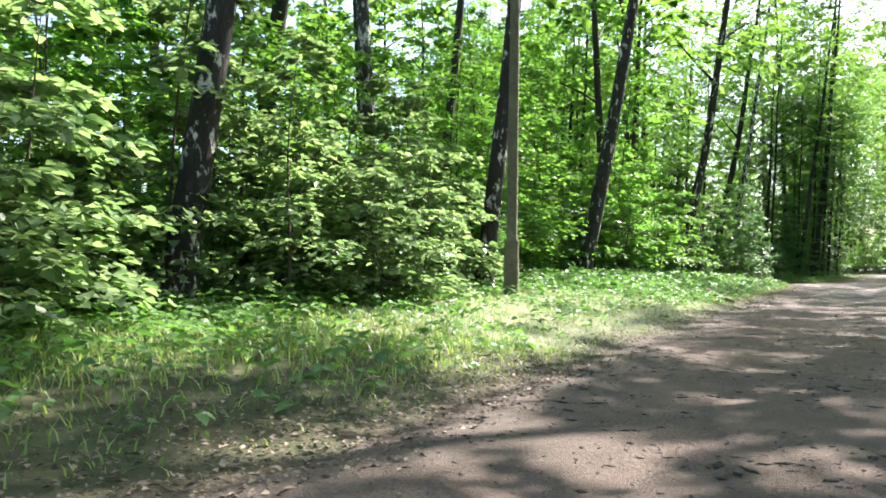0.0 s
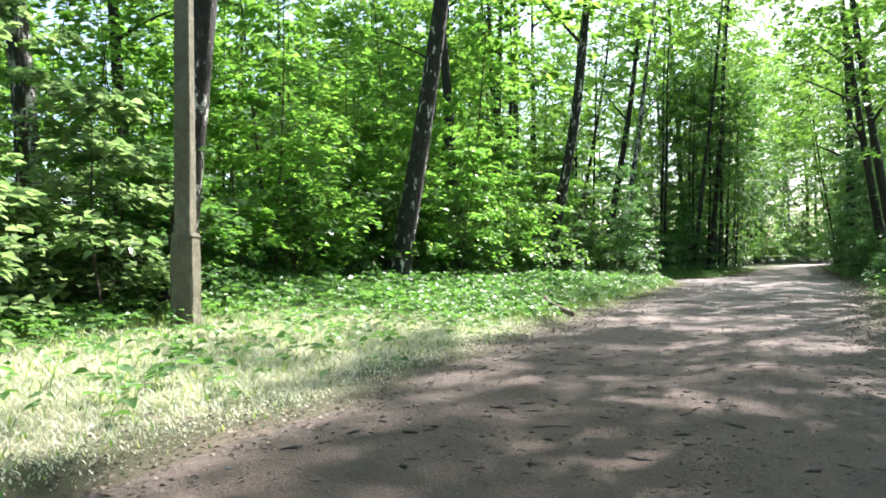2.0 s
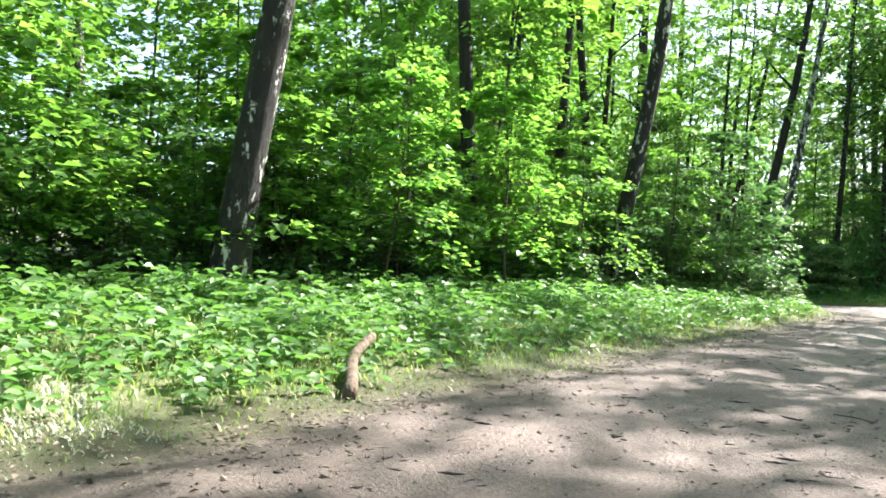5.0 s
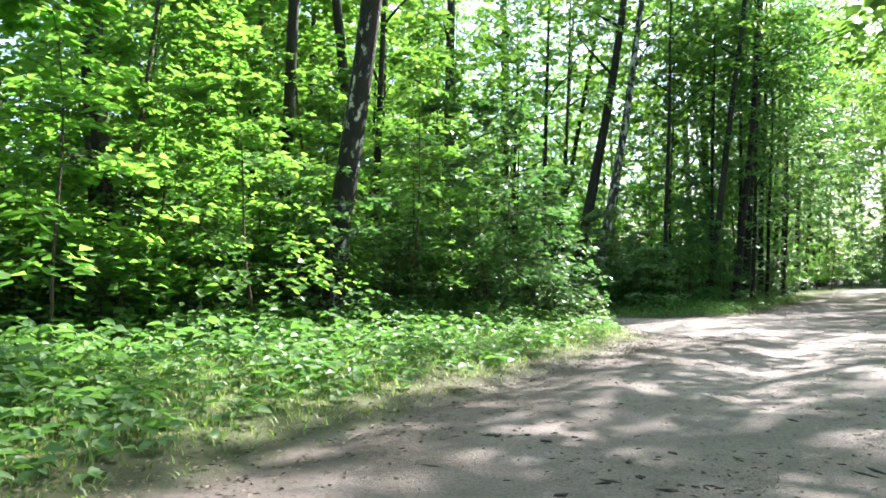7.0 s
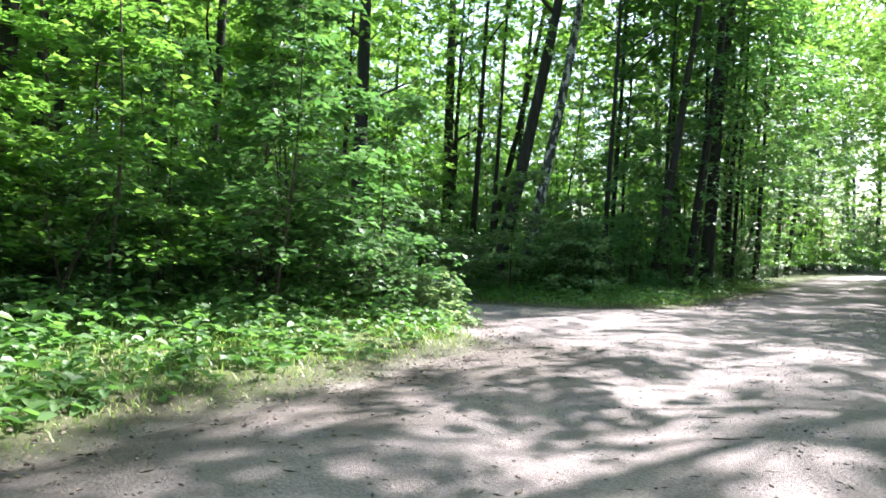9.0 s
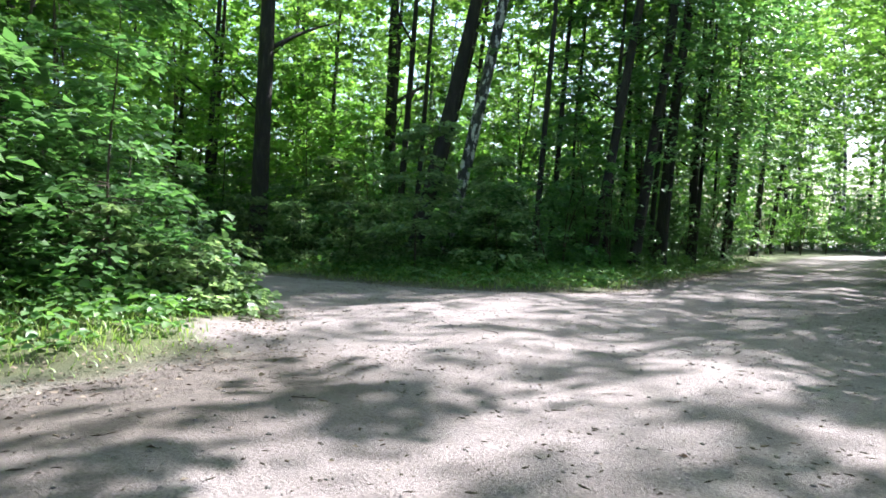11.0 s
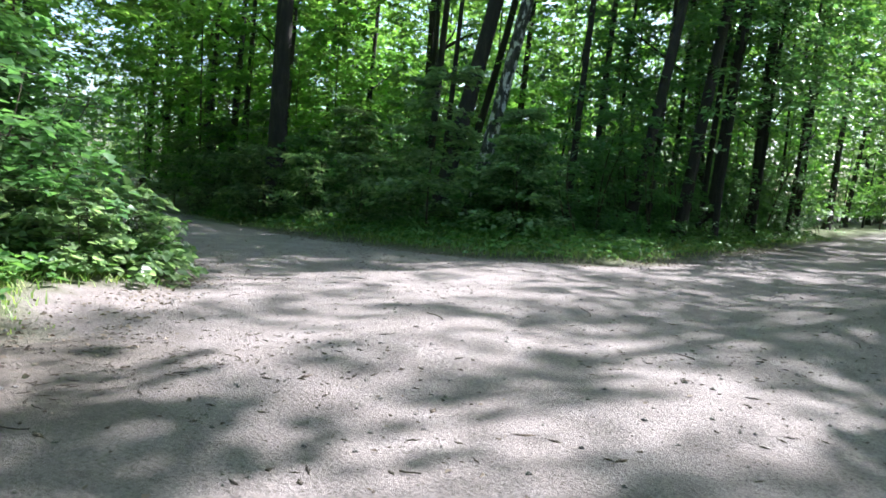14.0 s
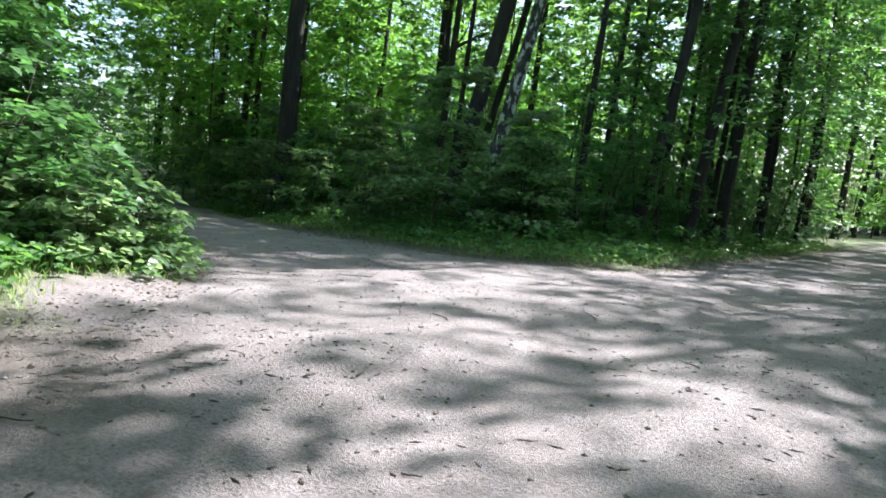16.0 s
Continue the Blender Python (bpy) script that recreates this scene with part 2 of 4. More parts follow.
SIDE_X = (-60, -30, -20, -12, -7.5, -4.7, -3.5, -2.5, -1)
NEAR_Y = (55.4, 43.3, 38.9, 35.9, 34.0, 32.5, 31.8, 30.5, 29)
FAR_Y = (59, 46.6, 41.7, 38.5, 36.9, 36.4, 36.5, 36.9, 38)


def wave(x, y, s, k=0.0):
    return (np.sin(x * 1.7 / s + 1.3 + k) * np.sin(y * 1.3 / s + 0.7 * k) + np.sin(x * 0.9 / s + y * 1.9 / s + 2.1 * k)
            + np.sin(y * 3.1 / s - x * 2.3 / s + k) * 0.6) / 2.6


def inside(x, y):
    """Metres inside the dirt of the two roads; negative off them."""
    x, y = np.asarray(x, float), np.asarray(y, float)
    main = np.minimum(x - np.interp(y, LEFT_Y, LEFT_X), np.interp(y, RIGHT_Y, RIGHT_X) - x)
    side = np.minimum(y - np.interp(x, SIDE_X, NEAR_Y), np.interp(x, SIDE_X, FAR_Y) - y) * 0.9
    side = np.where(x < 0, side, -9)
    return np.maximum(main, side) + 0.10 * wave(x, y, 0.9) + 0.05 * wave(x, y, 0.25, 2.0)


def bank_share(x, y):
    """How steeply the verge rises here."""
    west = 1 / (1 + np.exp(np.clip((x + 0.0) * 4, -40, 40)))
    near = 1 / (1 + np.exp(np.clip((y - 33.5) * 1.2, -40, 40)))
    return west * ((0.095 - 0.025 * np.clip((14 - y) / 4, 0, 1)) * near + 0.05 * (1 - near)) + (1 - west) * 0.04


def height(x, y):
    x, y = np.asarray(x, float), np.asarray(y, float)
    m = inside(x, y)
    d = np.clip(-m, 0, 5.0)
    h = bank_share(x, y) * d + 0.03 * wave(x, y, 1.1, 1.0) * np.clip(-m * 0.8, 0, 1) + 0.10 * wave(x, y, 5.0, 3.0) * np.clip((-m - 4) * 0.3, 0, 1)
    ruts = 0.018 * np.sin((x - 0.2) * 3.4) * np.clip(m, 0, 1) + 0.012 * wave(x, y, 0.6, 4.0) * np.clip(m * 2, 0, 1)
    low = -0.05 * np.clip((13 - y) / 10, 0, 1) - 0.028 * np.clip(-x - 2, 0, 12) * np.clip((y - 30) / 4, 0, 1)
    return h + ruts + low


def put(x, y):
    return float(height(x, y))


def grid(xs, ys):
    X, Y = np.meshgrid(xs, ys)
    nx, ny = len(xs), len(ys)
    i = (np.arange(ny - 1)[:, None] * nx + np.arange(nx - 1)[None]).ravel()
    return X.ravel(), Y.ravel(), np.stack([i, i + 1, i + nx + 1, i + nx], 1)


def build_ground():
    xs = np.concatenate([[-900, -400, -200, -120, -80, -55, -40, -32, -26, -22, -18, -15], np.arange(-12.5, 7, 0.22), [8, 10, 13, 17, 22, 30, 40, 60, 100, 200, 400, 900]])
    ys = np.concatenate([[-900, -400, -200, -120, -80, -50, -35, -25, -18, -12, -8], np.arange(-5, 62, 0.22), [64, 67, 71, 76, 82, 90, 100, 120, 160, 220, 400, 900]])
    X, Y, F = grid(xs, ys)
    m = inside(X, Y)
    Z = height(X, Y) - 0.05 * np.clip(m * 2, 0, 1)
    me = mesh_of("ground", np.stack([X, Y, Z], 1), [F], SOIL, True)
    at = me.attributes.new("dirt", "FLOAT", "POINT")
    at.data.foreach_set("value", np.clip(0.62 + m * 2.4 + 0.3 * wave(X, Y, 0.4, 5.0) + 4.0 * np.clip(1.35 - ((X + 2.7) / 0.8) ** 2 - ((Y - 30.9) / 0.85) ** 2, 0, 1), 0, 1).astype(np.float32))
    d = -m + 0.5 * wave(X, Y, 0.5, 9.0)
    at = me.attributes.new("thatch", "FLOAT", "POINT")
    at.data.foreach_set("value", (np.clip((Y - 2.0) / 3.0, 0.15, 1) * np.clip((d - 0.4) / 0.5, 0, 1) * np.clip((4.2 - d) / 0.8, 0, 1)).astype(np.float32))
    # Mask of the sun patch painted on the verge near the pole.
    at = me.attributes.new("sun_patch", "FLOAT", "POINT")
    at.data.foreach_set("value", (np.clip((15.0 - Y) / 3.0, 0, 1) * np.clip((Y - 5.4) / 2.0, 0, 1) * np.clip((3.6 - d) / 0.9, 0, 1)).astype(np.float32))
    tagged(new("ground", me), "dark forest soil with moss and leaf litter", "ground", kind="structure")
    xs = np.concatenate([np.arange(-34, 3.2, 0.16), np.arange(3.2, 26, 0.5)])
    ys = np.concatenate([np.arange(-40, -2, 0.6), np.arange(-2, 60, 0.16), np.arange(60, 125, 0.6)])
    X, Y, F = grid(xs, ys)
    m = inside(X, Y)
    Z = height(X, Y) + np.clip(m, -0.2, 0.12) * 0.16
    keep = (m[F] > -0.2).any(1)
    F = F[keep]
    used = np.unique(F)
    remap = np.zeros(len(X), int)
    remap[used] = np.arange(len(used))
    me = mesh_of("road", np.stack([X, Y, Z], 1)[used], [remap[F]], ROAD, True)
    at = me.attributes.new("humus", "FLOAT", "POINT")
    xr, yr, mr = X[used], Y[used], m[used]
    edge = np.clip(1.0 - mr / np.interp(yr, (10, 18, 29, 31), (0.9, 1.0, 1.5, 1.0)) + 0.45 * wave(xr, yr, 0.5, 8.0), 0, 1) * np.clip(1 - xr * 1.5, 0.35, 1) * np.clip(0.5 + (31 - yr) / 3, 0.25, 1)
    edge = np.clip(edge * np.clip(((xr + 2.5) / 1.1) ** 2 + ((yr - 31.2) / 1.1) ** 2 - 0.4, 0, 1) + 0.95 * np.exp(-((xr + 1.8) / 1.1) ** 2 - ((yr - 28.9) / 1.2) ** 2), 0, 1)
    at.data.foreach_set("value", (0.85 * edge).astype(np.float32))
    tagged(new("road", me), "packed brown dirt forest road with a side track", "road", kind="structure")


build_ground()

# ---- trees ----
LEAN = Vector((0.80, 0.60, 0))


def trunk_points(h, lean_deg, heading, bend, seed):
    g = np.random.default_rng(seed)
    z = np.concatenate([[-0.25, 0.0, 0.15, 0.4, 0.8], np.linspace(1.4, h, 16)])
    s = math.tan(radians(lean_deg))
    off = s * z * (1 - bend * z / h)
    wob = 0.05 * np.sin(z * 0.9 + g.uniform(0, 6)) + 0.07 * np.sin(z * 0.37 + g.uniform(0, 6))
    wob = wob * np.clip(z / 2, 0, 1)
    return np.stack([heading[0] * off - heading[1] * wob, heading[1] * off + heading[0] * wob, z], 1)


def trunk_radii(z, r, h):
    flare = 1 + 0.55 * np.exp(-np.clip(z, 0, None) / 0.22)
    return r * flare * np.clip(1 - 0.8 * np.clip(z, 0, h) / h, 0.06, 1)


def spray(g, start, out, length, count, size, droop=0.25):
    """Leaves along one twig, held nearly level, to both sides of it."""
    t = np.sqrt(g.uniform(0.03, 1, count))
    out = out / np.linalg.norm(out)
    side = np.array([-out[1], out[0], 0.0])
    side /= max(np.linalg.norm(side), 1e-6)
    fan = g.uniform(-1, 1, count) * 0.42 * length * (1.05 - 0.75 * t)
    P = start + out * (t * length)[:, None] + side * fan[:, None]
    P[:, 2] += -droop * length * t ** 2 + g.normal(0, 0.05 * length, count) - 0.25 * np.abs(fan)
    D = out * 0.7 + side * np.sign(fan)[:, None] * 0.7 + g.normal(0, 0.35, (count, 3)) * np.array([1, 1, 0.5])
    D[:, 2] -= 0.2
    N = np.array([0, 0, 1.0]) + g.normal(0, 0.24, (count, 3))
    return P, D, N, size * g.uniform(0.6, 1.25, count)


def crown_mesh(name, seed, axis, lo, hi, reach, sprays, per, size, mat, full=False):
    g = np.random.default_rng(seed)
    bits = []
    zs = axis[:, 2]
    for _ in range(sprays):
        u = g.uniform(0, 1) ** 0.8
        z = lo + (hi - lo) * u
        c = np.array([np.interp(z, zs, axis[:, 0]), np.interp(z, zs, axis[:, 1]), z])
        a = g.uniform(0, 2 * np.pi)
        r = reach * (1.0 - 0.55 * u) * g.uniform(0.25, 1.0)
        out = np.array([math.cos(a), math.sin(a), g.uniform(-0.15, 0.4)])
        bits.append(spray(g, c + out * r, out, g.uniform(0.7, 1.5), per, size))
    return leaves(name, *[np.concatenate(q) for q in zip(*bits)], mat, 0.36, full)


def make_tree(seed, r, h, lean, mat, crown_lo, reach, sprays=110, per=22, size=0.17, bend=0.3, heading=LEAN, limbs=6, leaf=CANOPY, fork=False):
    """An Empty at the foot with trunk, limbs and crown."""
    g = np.random.default_rng(seed)
    root = new("tree")
    axis = trunk_points(h, lean, heading, bend, seed)
    tb = Tubes()
    tb.add(axis, trunk_radii(axis[:, 2], r, h), 12, 0.05, seed)
    part("trunk", tb.mesh("trunk", mat), root)
    for k in range(limbs):
        z = crown_lo * 0.95 + (h - crown_lo) * (k + 0.3) / limbs * 0.8
        c = np.array([np.interp(z, axis[:, 2], axis[:, 0]), np.interp(z, axis[:, 2], axis[:, 1]), z])
        a = g.uniform(0, 6.28)
        ln = reach * g.uniform(0.6, 0.95) * (1 - 0.5 * z / h)
        s = np.linspace(0, 1, 6)
        p = c + np.stack([np.cos(a + 0.3 * s) * ln * s, np.sin(a + 0.3 * s) * ln * s, ln * (0.75 * s - 0.2 * s ** 2)], 1)
        lb = Tubes()
        lb.add(p, r * 0.32 * (1 - 0.85 * s), 6, 0.05, seed + k)
        part("limb", lb.mesh("limb", mat), root)
    part("crown", crown_mesh("crown", seed + 50, axis, crown_lo, h, reach, sprays, per, size, leaf), root)
    return root


def stand(root, x, y, label, category, group="", turn=0.0, scale=1.0):
    root.matrix_basis = pose(x, y, put(x, y), 0, 0, turn) @ Matrix.Scale(scale, 4)
    tagged(root, label, category, group)
    return root


# the trees that stand out beside the road: x, y, radius, lean, bark, label
STANDOUT = [
    (-5.75, 5.0, 0.19, 8, BIRCH, "old birch with dark cracked bark beside the verge"),
    (-8.4, 8.35, 0.17, 8, BARK, "dark leaning trunk among maple saplings"),
    (-5.55, 11.6, 0.17, 6, BIRCH, "thick birch with rough patched bark behind the pole"),
    (-8.5, 14.4, 0.13, 6, BARK, "dark straight trunk deep in the thicket"),
    (-5.97, 17.55, 0.20, 11, BIRCH, "leaning birch with dark foot at the verge"),
    (-5.85, 26.35, 0.17, 14, BIRCH, "birch with black and white bark near the junction"),
    (-8.2, 27.8, 0.12, 3, BARK, "dark trunk half hidden by saplings"),
    (-8.1, 41.3, 0.19, 13, BARK, "dark leaning trunk beyond the side track"),
    (-7.4, 41.6, 0.16, 12, BIRCH_PALE, "slanting pale birch beyond the side track"),
    (-3.85, 41.6, 0.11, 10, BARK, "dark slanting trunk in the far stand"),
    (-3.2, 42.7, 0.125, 7, BARK, "stout grey-brown trunk in the far stand"),
    (-12.2, 40.4, 0.24, 1, BARK, "broad dark trunk beside the side track"),
    (-14.1, 49.0, 0.25, 0, BARK, "upright dark trunk deep behind the side track"),
    (-11.4, 46.9, 0.13, 14, BARK, "thin slanting dark trunk behind a birch"),
    (-3.3, 45.2, 0.14, 5, BARK, "grey-brown trunk standing in the far stand"),
    (3.0, 42.3, 0.24, -3, BARK, "dark trunk leaning over the road"),
]
HEADING = {4: Vector((0.97, 0.23, 0)), 5: Vector((0.9, -0.43, 0))}
for i, (x, y, r, lean, mat, label) in enumerate(STANDOUT):
    wide = y > 35 and r > 0.23
    t = make_tree(107 + i if x > 0 else 100 + i, r, 12.0 if x > 0 else 17.0 if y < 35 else 20.0, lean, mat, 3.6 if x > 0 else 10.0 if y < 20 else 6.5 if y < 35 else 5.0 if wide else 7.5, 1.4 if y < 20 else 1.7 if -4.5 < x < 0 and y > 35 else 3.6 if wide else 3.0, 150 if wide else 60 if y < 20 else 105, 32 if wide else 18, 0.16 if wide else 0.22, heading=HEADING.get(i, LEAN))
    stand(t, x, y, label, "tree", "roadside trees")

# ---- woods: one master per kind, then copies ----
def make_sapling(seed, h, reach, lo, sprays, per, size, mat, full, name="sapling", stems=1, twiggy=True):
    g = np.random.default_rng(seed)
    root = new(name)
    bits = []
    twigs = Tubes()
    for k in range(stems):
        a = g.uniform(0, 6.28)
        s = np.linspace(0, 1, 8)
        lean = g.uniform(0.03, 0.12) + (0.25 if stems > 1 else 0)
        px = np.cos(a) * lean * h * s ** 1.2 + 0.05 * np.sin(s * 6 + a)
        py = np.sin(a) * lean * h * s ** 1.2 + 0.05 * np.cos(s * 5 + a)
        hh = h * g.uniform(0.8, 1.0)
        axis = np.stack([px, py, s * hh - 0.1], 1)
        tb = Tubes()
        tb.add(axis, (0.009 + 0.003 * h) * (1.05 - 0.9 * s), 6)
        part("stem", tb.mesh("stem", TWIG), root)
        for _ in range(sprays // stems):
            tiers = max(4, int(h * 1.9))
            u = (int(g.uniform(0, tiers)) + g.normal(0.5, 0.16)) / tiers
            z = lo + (hh - lo) * u
            c = np.array([np.interp(z, axis[:, 2], px), np.interp(z, axis[:, 2], py), z])
            b = g.uniform(0, 6.28)
            ln = reach * (1.05 - 0.65 * u) * g.uniform(0.55, 1.0)
            out = np.array([math.cos(b), math.sin(b), g.uniform(0.05, 0.3)])
            w = np.linspace(0, 1, 3)
            tw = c + out * (w * ln)[:, None]
            tw[:, 2] -= 0.25 * ln * w ** 2
            if twiggy and g.uniform() < 0.6:
                twigs.add(tw, 0.005 * (1.1 - w), 3)
            bits.append(spray(g, c + out * 0.1 * ln, out, ln, per, size))
    if twiggy:
        tagged(part("brushwood", twigs.mesh("brushwood", TWIG), root), kind="stuff")
    tagged(part("foliage", leaves("foliage", *[np.concatenate(q) for q in zip(*bits)], mat, 0.44, full), root), kind="stuff")
    return root


PARK = []


def master(root):
    PARK.append(root)
    return root


def scatter(masters, spots, label, category, group, seed, smin=0.85, smax=1.2):
    g = np.random.default_rng(seed)
    used = set()
    for n, (x, y) in enumerate(spots):
        k = int(g.integers(0, len(masters)))
        m = pose(x, y, put(x, y), g.uniform(-3, 3), g.uniform(-3, 3), g.uniform(0, 360)) @ Matrix.Scale(g.uniform(smin, smax), 4)
        root = masters[k]
        if k not in used:
            used.add(k)
            root.matrix_basis = m
            tagged(root, label, category, group)
            if root in PARK:
                PARK.remove(root)
        else:
            c = copy_thing(root, Matrix())
            c.matrix_basis = m
            tagged(c, label, category, group)


def scatter_joined(name, masters, spots, label, category, seed, smin=0.85, smax=1.2):
    """Many plants too far off to count: one object for each kind of part."""
    g = np.random.default_rng(seed)
    by = {}
    for x, y in spots:
        m = pose(x, y, put(x, y), g.uniform(-3, 3), g.uniform(-3, 3), g.uniform(0, 360)) @ Matrix.Scale(g.uniform(smin, smax), 4)
        a = np.array(m)
        for ob in masters[int(g.integers(0, len(masters)))].children:
            me = ob.data
            if me not in STORE:
                v = np.empty(len(me.vertices) * 3, np.float32)
                me.vertices.foreach_get("co", v)
                c = np.empty(len(me.polygons), np.int32)
                me.polygons.foreach_get("loop_total", c)
                f = np.empty(len(me.loops), np.int32)
                me.loops.foreach_get("vertex_index", f)
                STORE[me] = (v.reshape(-1, 3), c, f)
            by.setdefault(me.materials[0], []).append((me, a))
    for mat, items in by.items():
        V, by_size, base = [], {}, 0
        for me, a in items:
            v, c, f = STORE[me]
            V.append(v @ a[:3, :3].T + a[:3, 3])
            starts = np.concatenate(([0], np.cumsum(c)[:-1]))
            for k in np.unique(c):
                rows = starts[c == k][:, None] + np.arange(k)[None]
                by_size.setdefault(int(k), []).append(f[rows] + base)
            base += len(v)
        woody = mat in (TWIG, BARK, BIRCH, BIRCH_PALE)
        nm = name + ("_stems" if woody else "_foliage")
        tagged(new(nm, mesh_of(nm, np.concatenate(V), [np.concatenate(q) for q in by_size.values()], mat, woody)), label, category, kind="stuff")


STORE = {}


def spots_in(seed, x0, x1, y0, y1, gap, off=0.6, tries=4000, keep=None, avoid=()):
    """Scattered places, at least gap apart, off the roads by off or more."""
    g = np.random.default_rng(seed)
    got = []
    for _ in range(tries):
        x, y = g.uniform(x0, x1), g.uniform(y0, y1)
        if inside(x, y) > -off:
            continue
        if keep and not keep(x, y):
            continue
        if any((x - a) ** 2 + (y - b) ** 2 < gap * gap for a, b in got):
            continue
        if any((x - a) ** 2 + (y - b) ** 2 < c * c for a, b, c in avoid):
            continue
        got.append((x, y))
    return got


# Like near_saplings, but shade is put into the leaf colour.
shade_tint_saplings = [make_sapling(204 + i, hgt, 1.2, 0.4, 66, 30, 0.105, SHRUB_SHADE, False) for i, hgt in enumerate((2.4, 3.2, 4.4))]
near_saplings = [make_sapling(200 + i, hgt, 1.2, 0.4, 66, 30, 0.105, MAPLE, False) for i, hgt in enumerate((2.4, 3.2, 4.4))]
broad_saplings = [make_sapling(210 + i, hgt, 1.15, 0.18, 60, 24, 0.125, SUN_PALED, True) for i, hgt in enumerate((2.2, 3.0, 4.2))]
tall_saplings = [make_sapling(220 + i, hgt, 1.6, 0.8, 85, 26, 0.122, MAPLE, False) for i, hgt in enumerate((5.0, 6.5, 8.0))]
# Like tall_saplings, with the leaf that carries the far stand's shade.
isle_saplings = [make_sapling(226 + i, hgt, 1.55, 0.6, 90, 27, 0.118, SHRUB_SHADE, False) for i, hgt in enumerate((5.0, 6.5, 8.0))]
far_shrubs = [make_sapling(250 + i, hgt, 0.85, 0.12, 46, 26, 0.08, SHRUB_SHADE, False, "shrub", 2, False) for i, hgt in enumerate((1.2, 1.6, 2.2))]
low_shrubs = [make_sapling(240 + i, hgt, 0.8, 0.12, 60, 22, 0.075, SHRUB_SHADE, False, "shrub", 3) for i, hgt in enumerate((1.1, 1.5, 2.0))]
far_saplings = [make_sapling(230 + i, hgt, 1.6, 0.6, 85, 20, 0.155, MAPLE, False, "sapling", 1, False) for i, hgt in enumerate((5.0, 7.0, 9.0))]
thin_trees = [make_tree(260 + i, 0.05, 11.0 + i, 4, BARK, 3.5, 1.6, 80, 26, 0.17, limbs=3) for i in range(3)]
fill_trees = [make_tree(280 + i, 0.15, 17.0 + i, 3, BARK if i != 1 else BIRCH_PALE, 5.0, 3.1, 115, 24, 0.32, limbs=5) for i in range(3)]
road_trees = [make_tree(290 + i, 0.14, 15.0 + i, 6, BARK, 3.0, 3.4, 180, 26, 0.19, heading=Vector((-1, 0, 0)), limbs=6) for i in range(3)]

POLE_XY = (-4.55, 10.75)
clear = [(POLE_XY[0], POLE_XY[1], 0.9), (-5.5, 11.95, 0.6), (-6.1, 17.7, 0.5), (-5.75, 26.3, 0.5),
         (-4.4, 24.9, 0.9), (-5.1, 25.6, 0.9), (-5.0, 17.2, 0.8), (-4.3, 16.8, 0.8), (-5.3, 16.2, 0.7), (-4.4, 3.8, 0.95), (-5.1, 4.5, 0.8), (-3.9, 3.3, 0.7), (-5.0, 11.2, 0.8), (-4.4, 14.9, 1.0), (-4.9, 15.9, 1.0), (-5.3, 16.8, 0.9), (-5.1, 13.4, 0.9), (-5.9, 14.4, 0.9)]
front = lambda x, y: y < 33 and np.interp(y, LEFT_Y, LEFT_X) - x > np.interp(y, (-10, 3, 8, 11, 14, 20, 26, 30, 33), (3.3, 3.1, 3.2, 3.7, 4.3, 3.6, 2.7, 1.9, 1.4))
first_row = spots_in(1, -8.2, -3.4, -6, 33, 0.95, 1.5, 3000, front, clear)
scatter(broad_saplings, [p for p in first_row if p[1] < 12.5 and p[0] > -6.8], "maple sapling with broad green leaves paled as if sunlit", "sapling", "thicket saplings", 10)
scatter(shade_tint_saplings, [p for p in first_row if p[1] >= 28], "young sapling with leaves tinted blue-green as if shaded", "sapling", "thicket saplings", 35)
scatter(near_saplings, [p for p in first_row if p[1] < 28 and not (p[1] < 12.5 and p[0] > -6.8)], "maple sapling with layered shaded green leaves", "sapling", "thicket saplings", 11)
# Corner seedlings take the leaf colour paled as if sunlit.
corner = [make_sapling(430 + i, hgt, 0.8, 0.1, 34, 22, 0.12, SUN_PALED, True) for i, hgt in enumerate((0.8, 1.1, 1.5))]
scatter(corner, [(-4.0, 31.5), (-4.5, 31.75), (-3.75, 30.9), (-4.95, 31.95), (-4.25, 30.95), (-4.7, 31.2), (-4.3, 30.4), (-5.5, 32.1), (-5.1, 31.4)], "low maple seedling with leaves paled as if sunlit at the corner", "seedling", "corner seedlings", 43, 0.55, 0.8)
deep = spots_in(2, -21, -6.6, -8, 36, 2.0, 1.6, 5000, front)
scatter(tall_saplings, [p for p in deep if p[0] > -11], "tall maple sapling with layered green leaves", "sapling", "thicket saplings", 12)
scatter_joined("deep_thicket", far_saplings, [p for p in deep if p[0] <= -11], "dense green saplings deep in the wood", "thicket", 21)
scatter(low_shrubs, spots_in(3, -7.5, -3.2, 12, 33, 0.85, 1.2, 3000, lambda x, y: front(x + 0.35, y)), "low dense green shrub at the verge", "shrub", "verge shrubs", 13)
island = lambda x, y: y > 39.6 + max(0, (-6 - x) * 0.28) and inside(x, y) < -2.0
far_spots = spots_in(4, -26, -2.6, 40, 72, 2.15, 2.2, 6000, lambda x, y: island(x, y) and (y > 41.8 + max(0, (-6 - x) * 0.28)))
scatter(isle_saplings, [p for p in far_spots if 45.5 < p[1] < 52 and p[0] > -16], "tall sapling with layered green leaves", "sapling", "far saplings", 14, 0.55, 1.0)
scatter(shade_tint_saplings, [p for p in far_spots if p[1] <= 45.5 and p[0] > -16], "young sapling with leaves tinted blue-green as if shaded", "sapling", "far saplings", 45, 0.6, 0.95)
scatter_joined("far_thicket", far_saplings, [p for p in far_spots if not (p[1] < 52 and p[0] > -16)], "dense green saplings far in the wood", "thicket", 22)
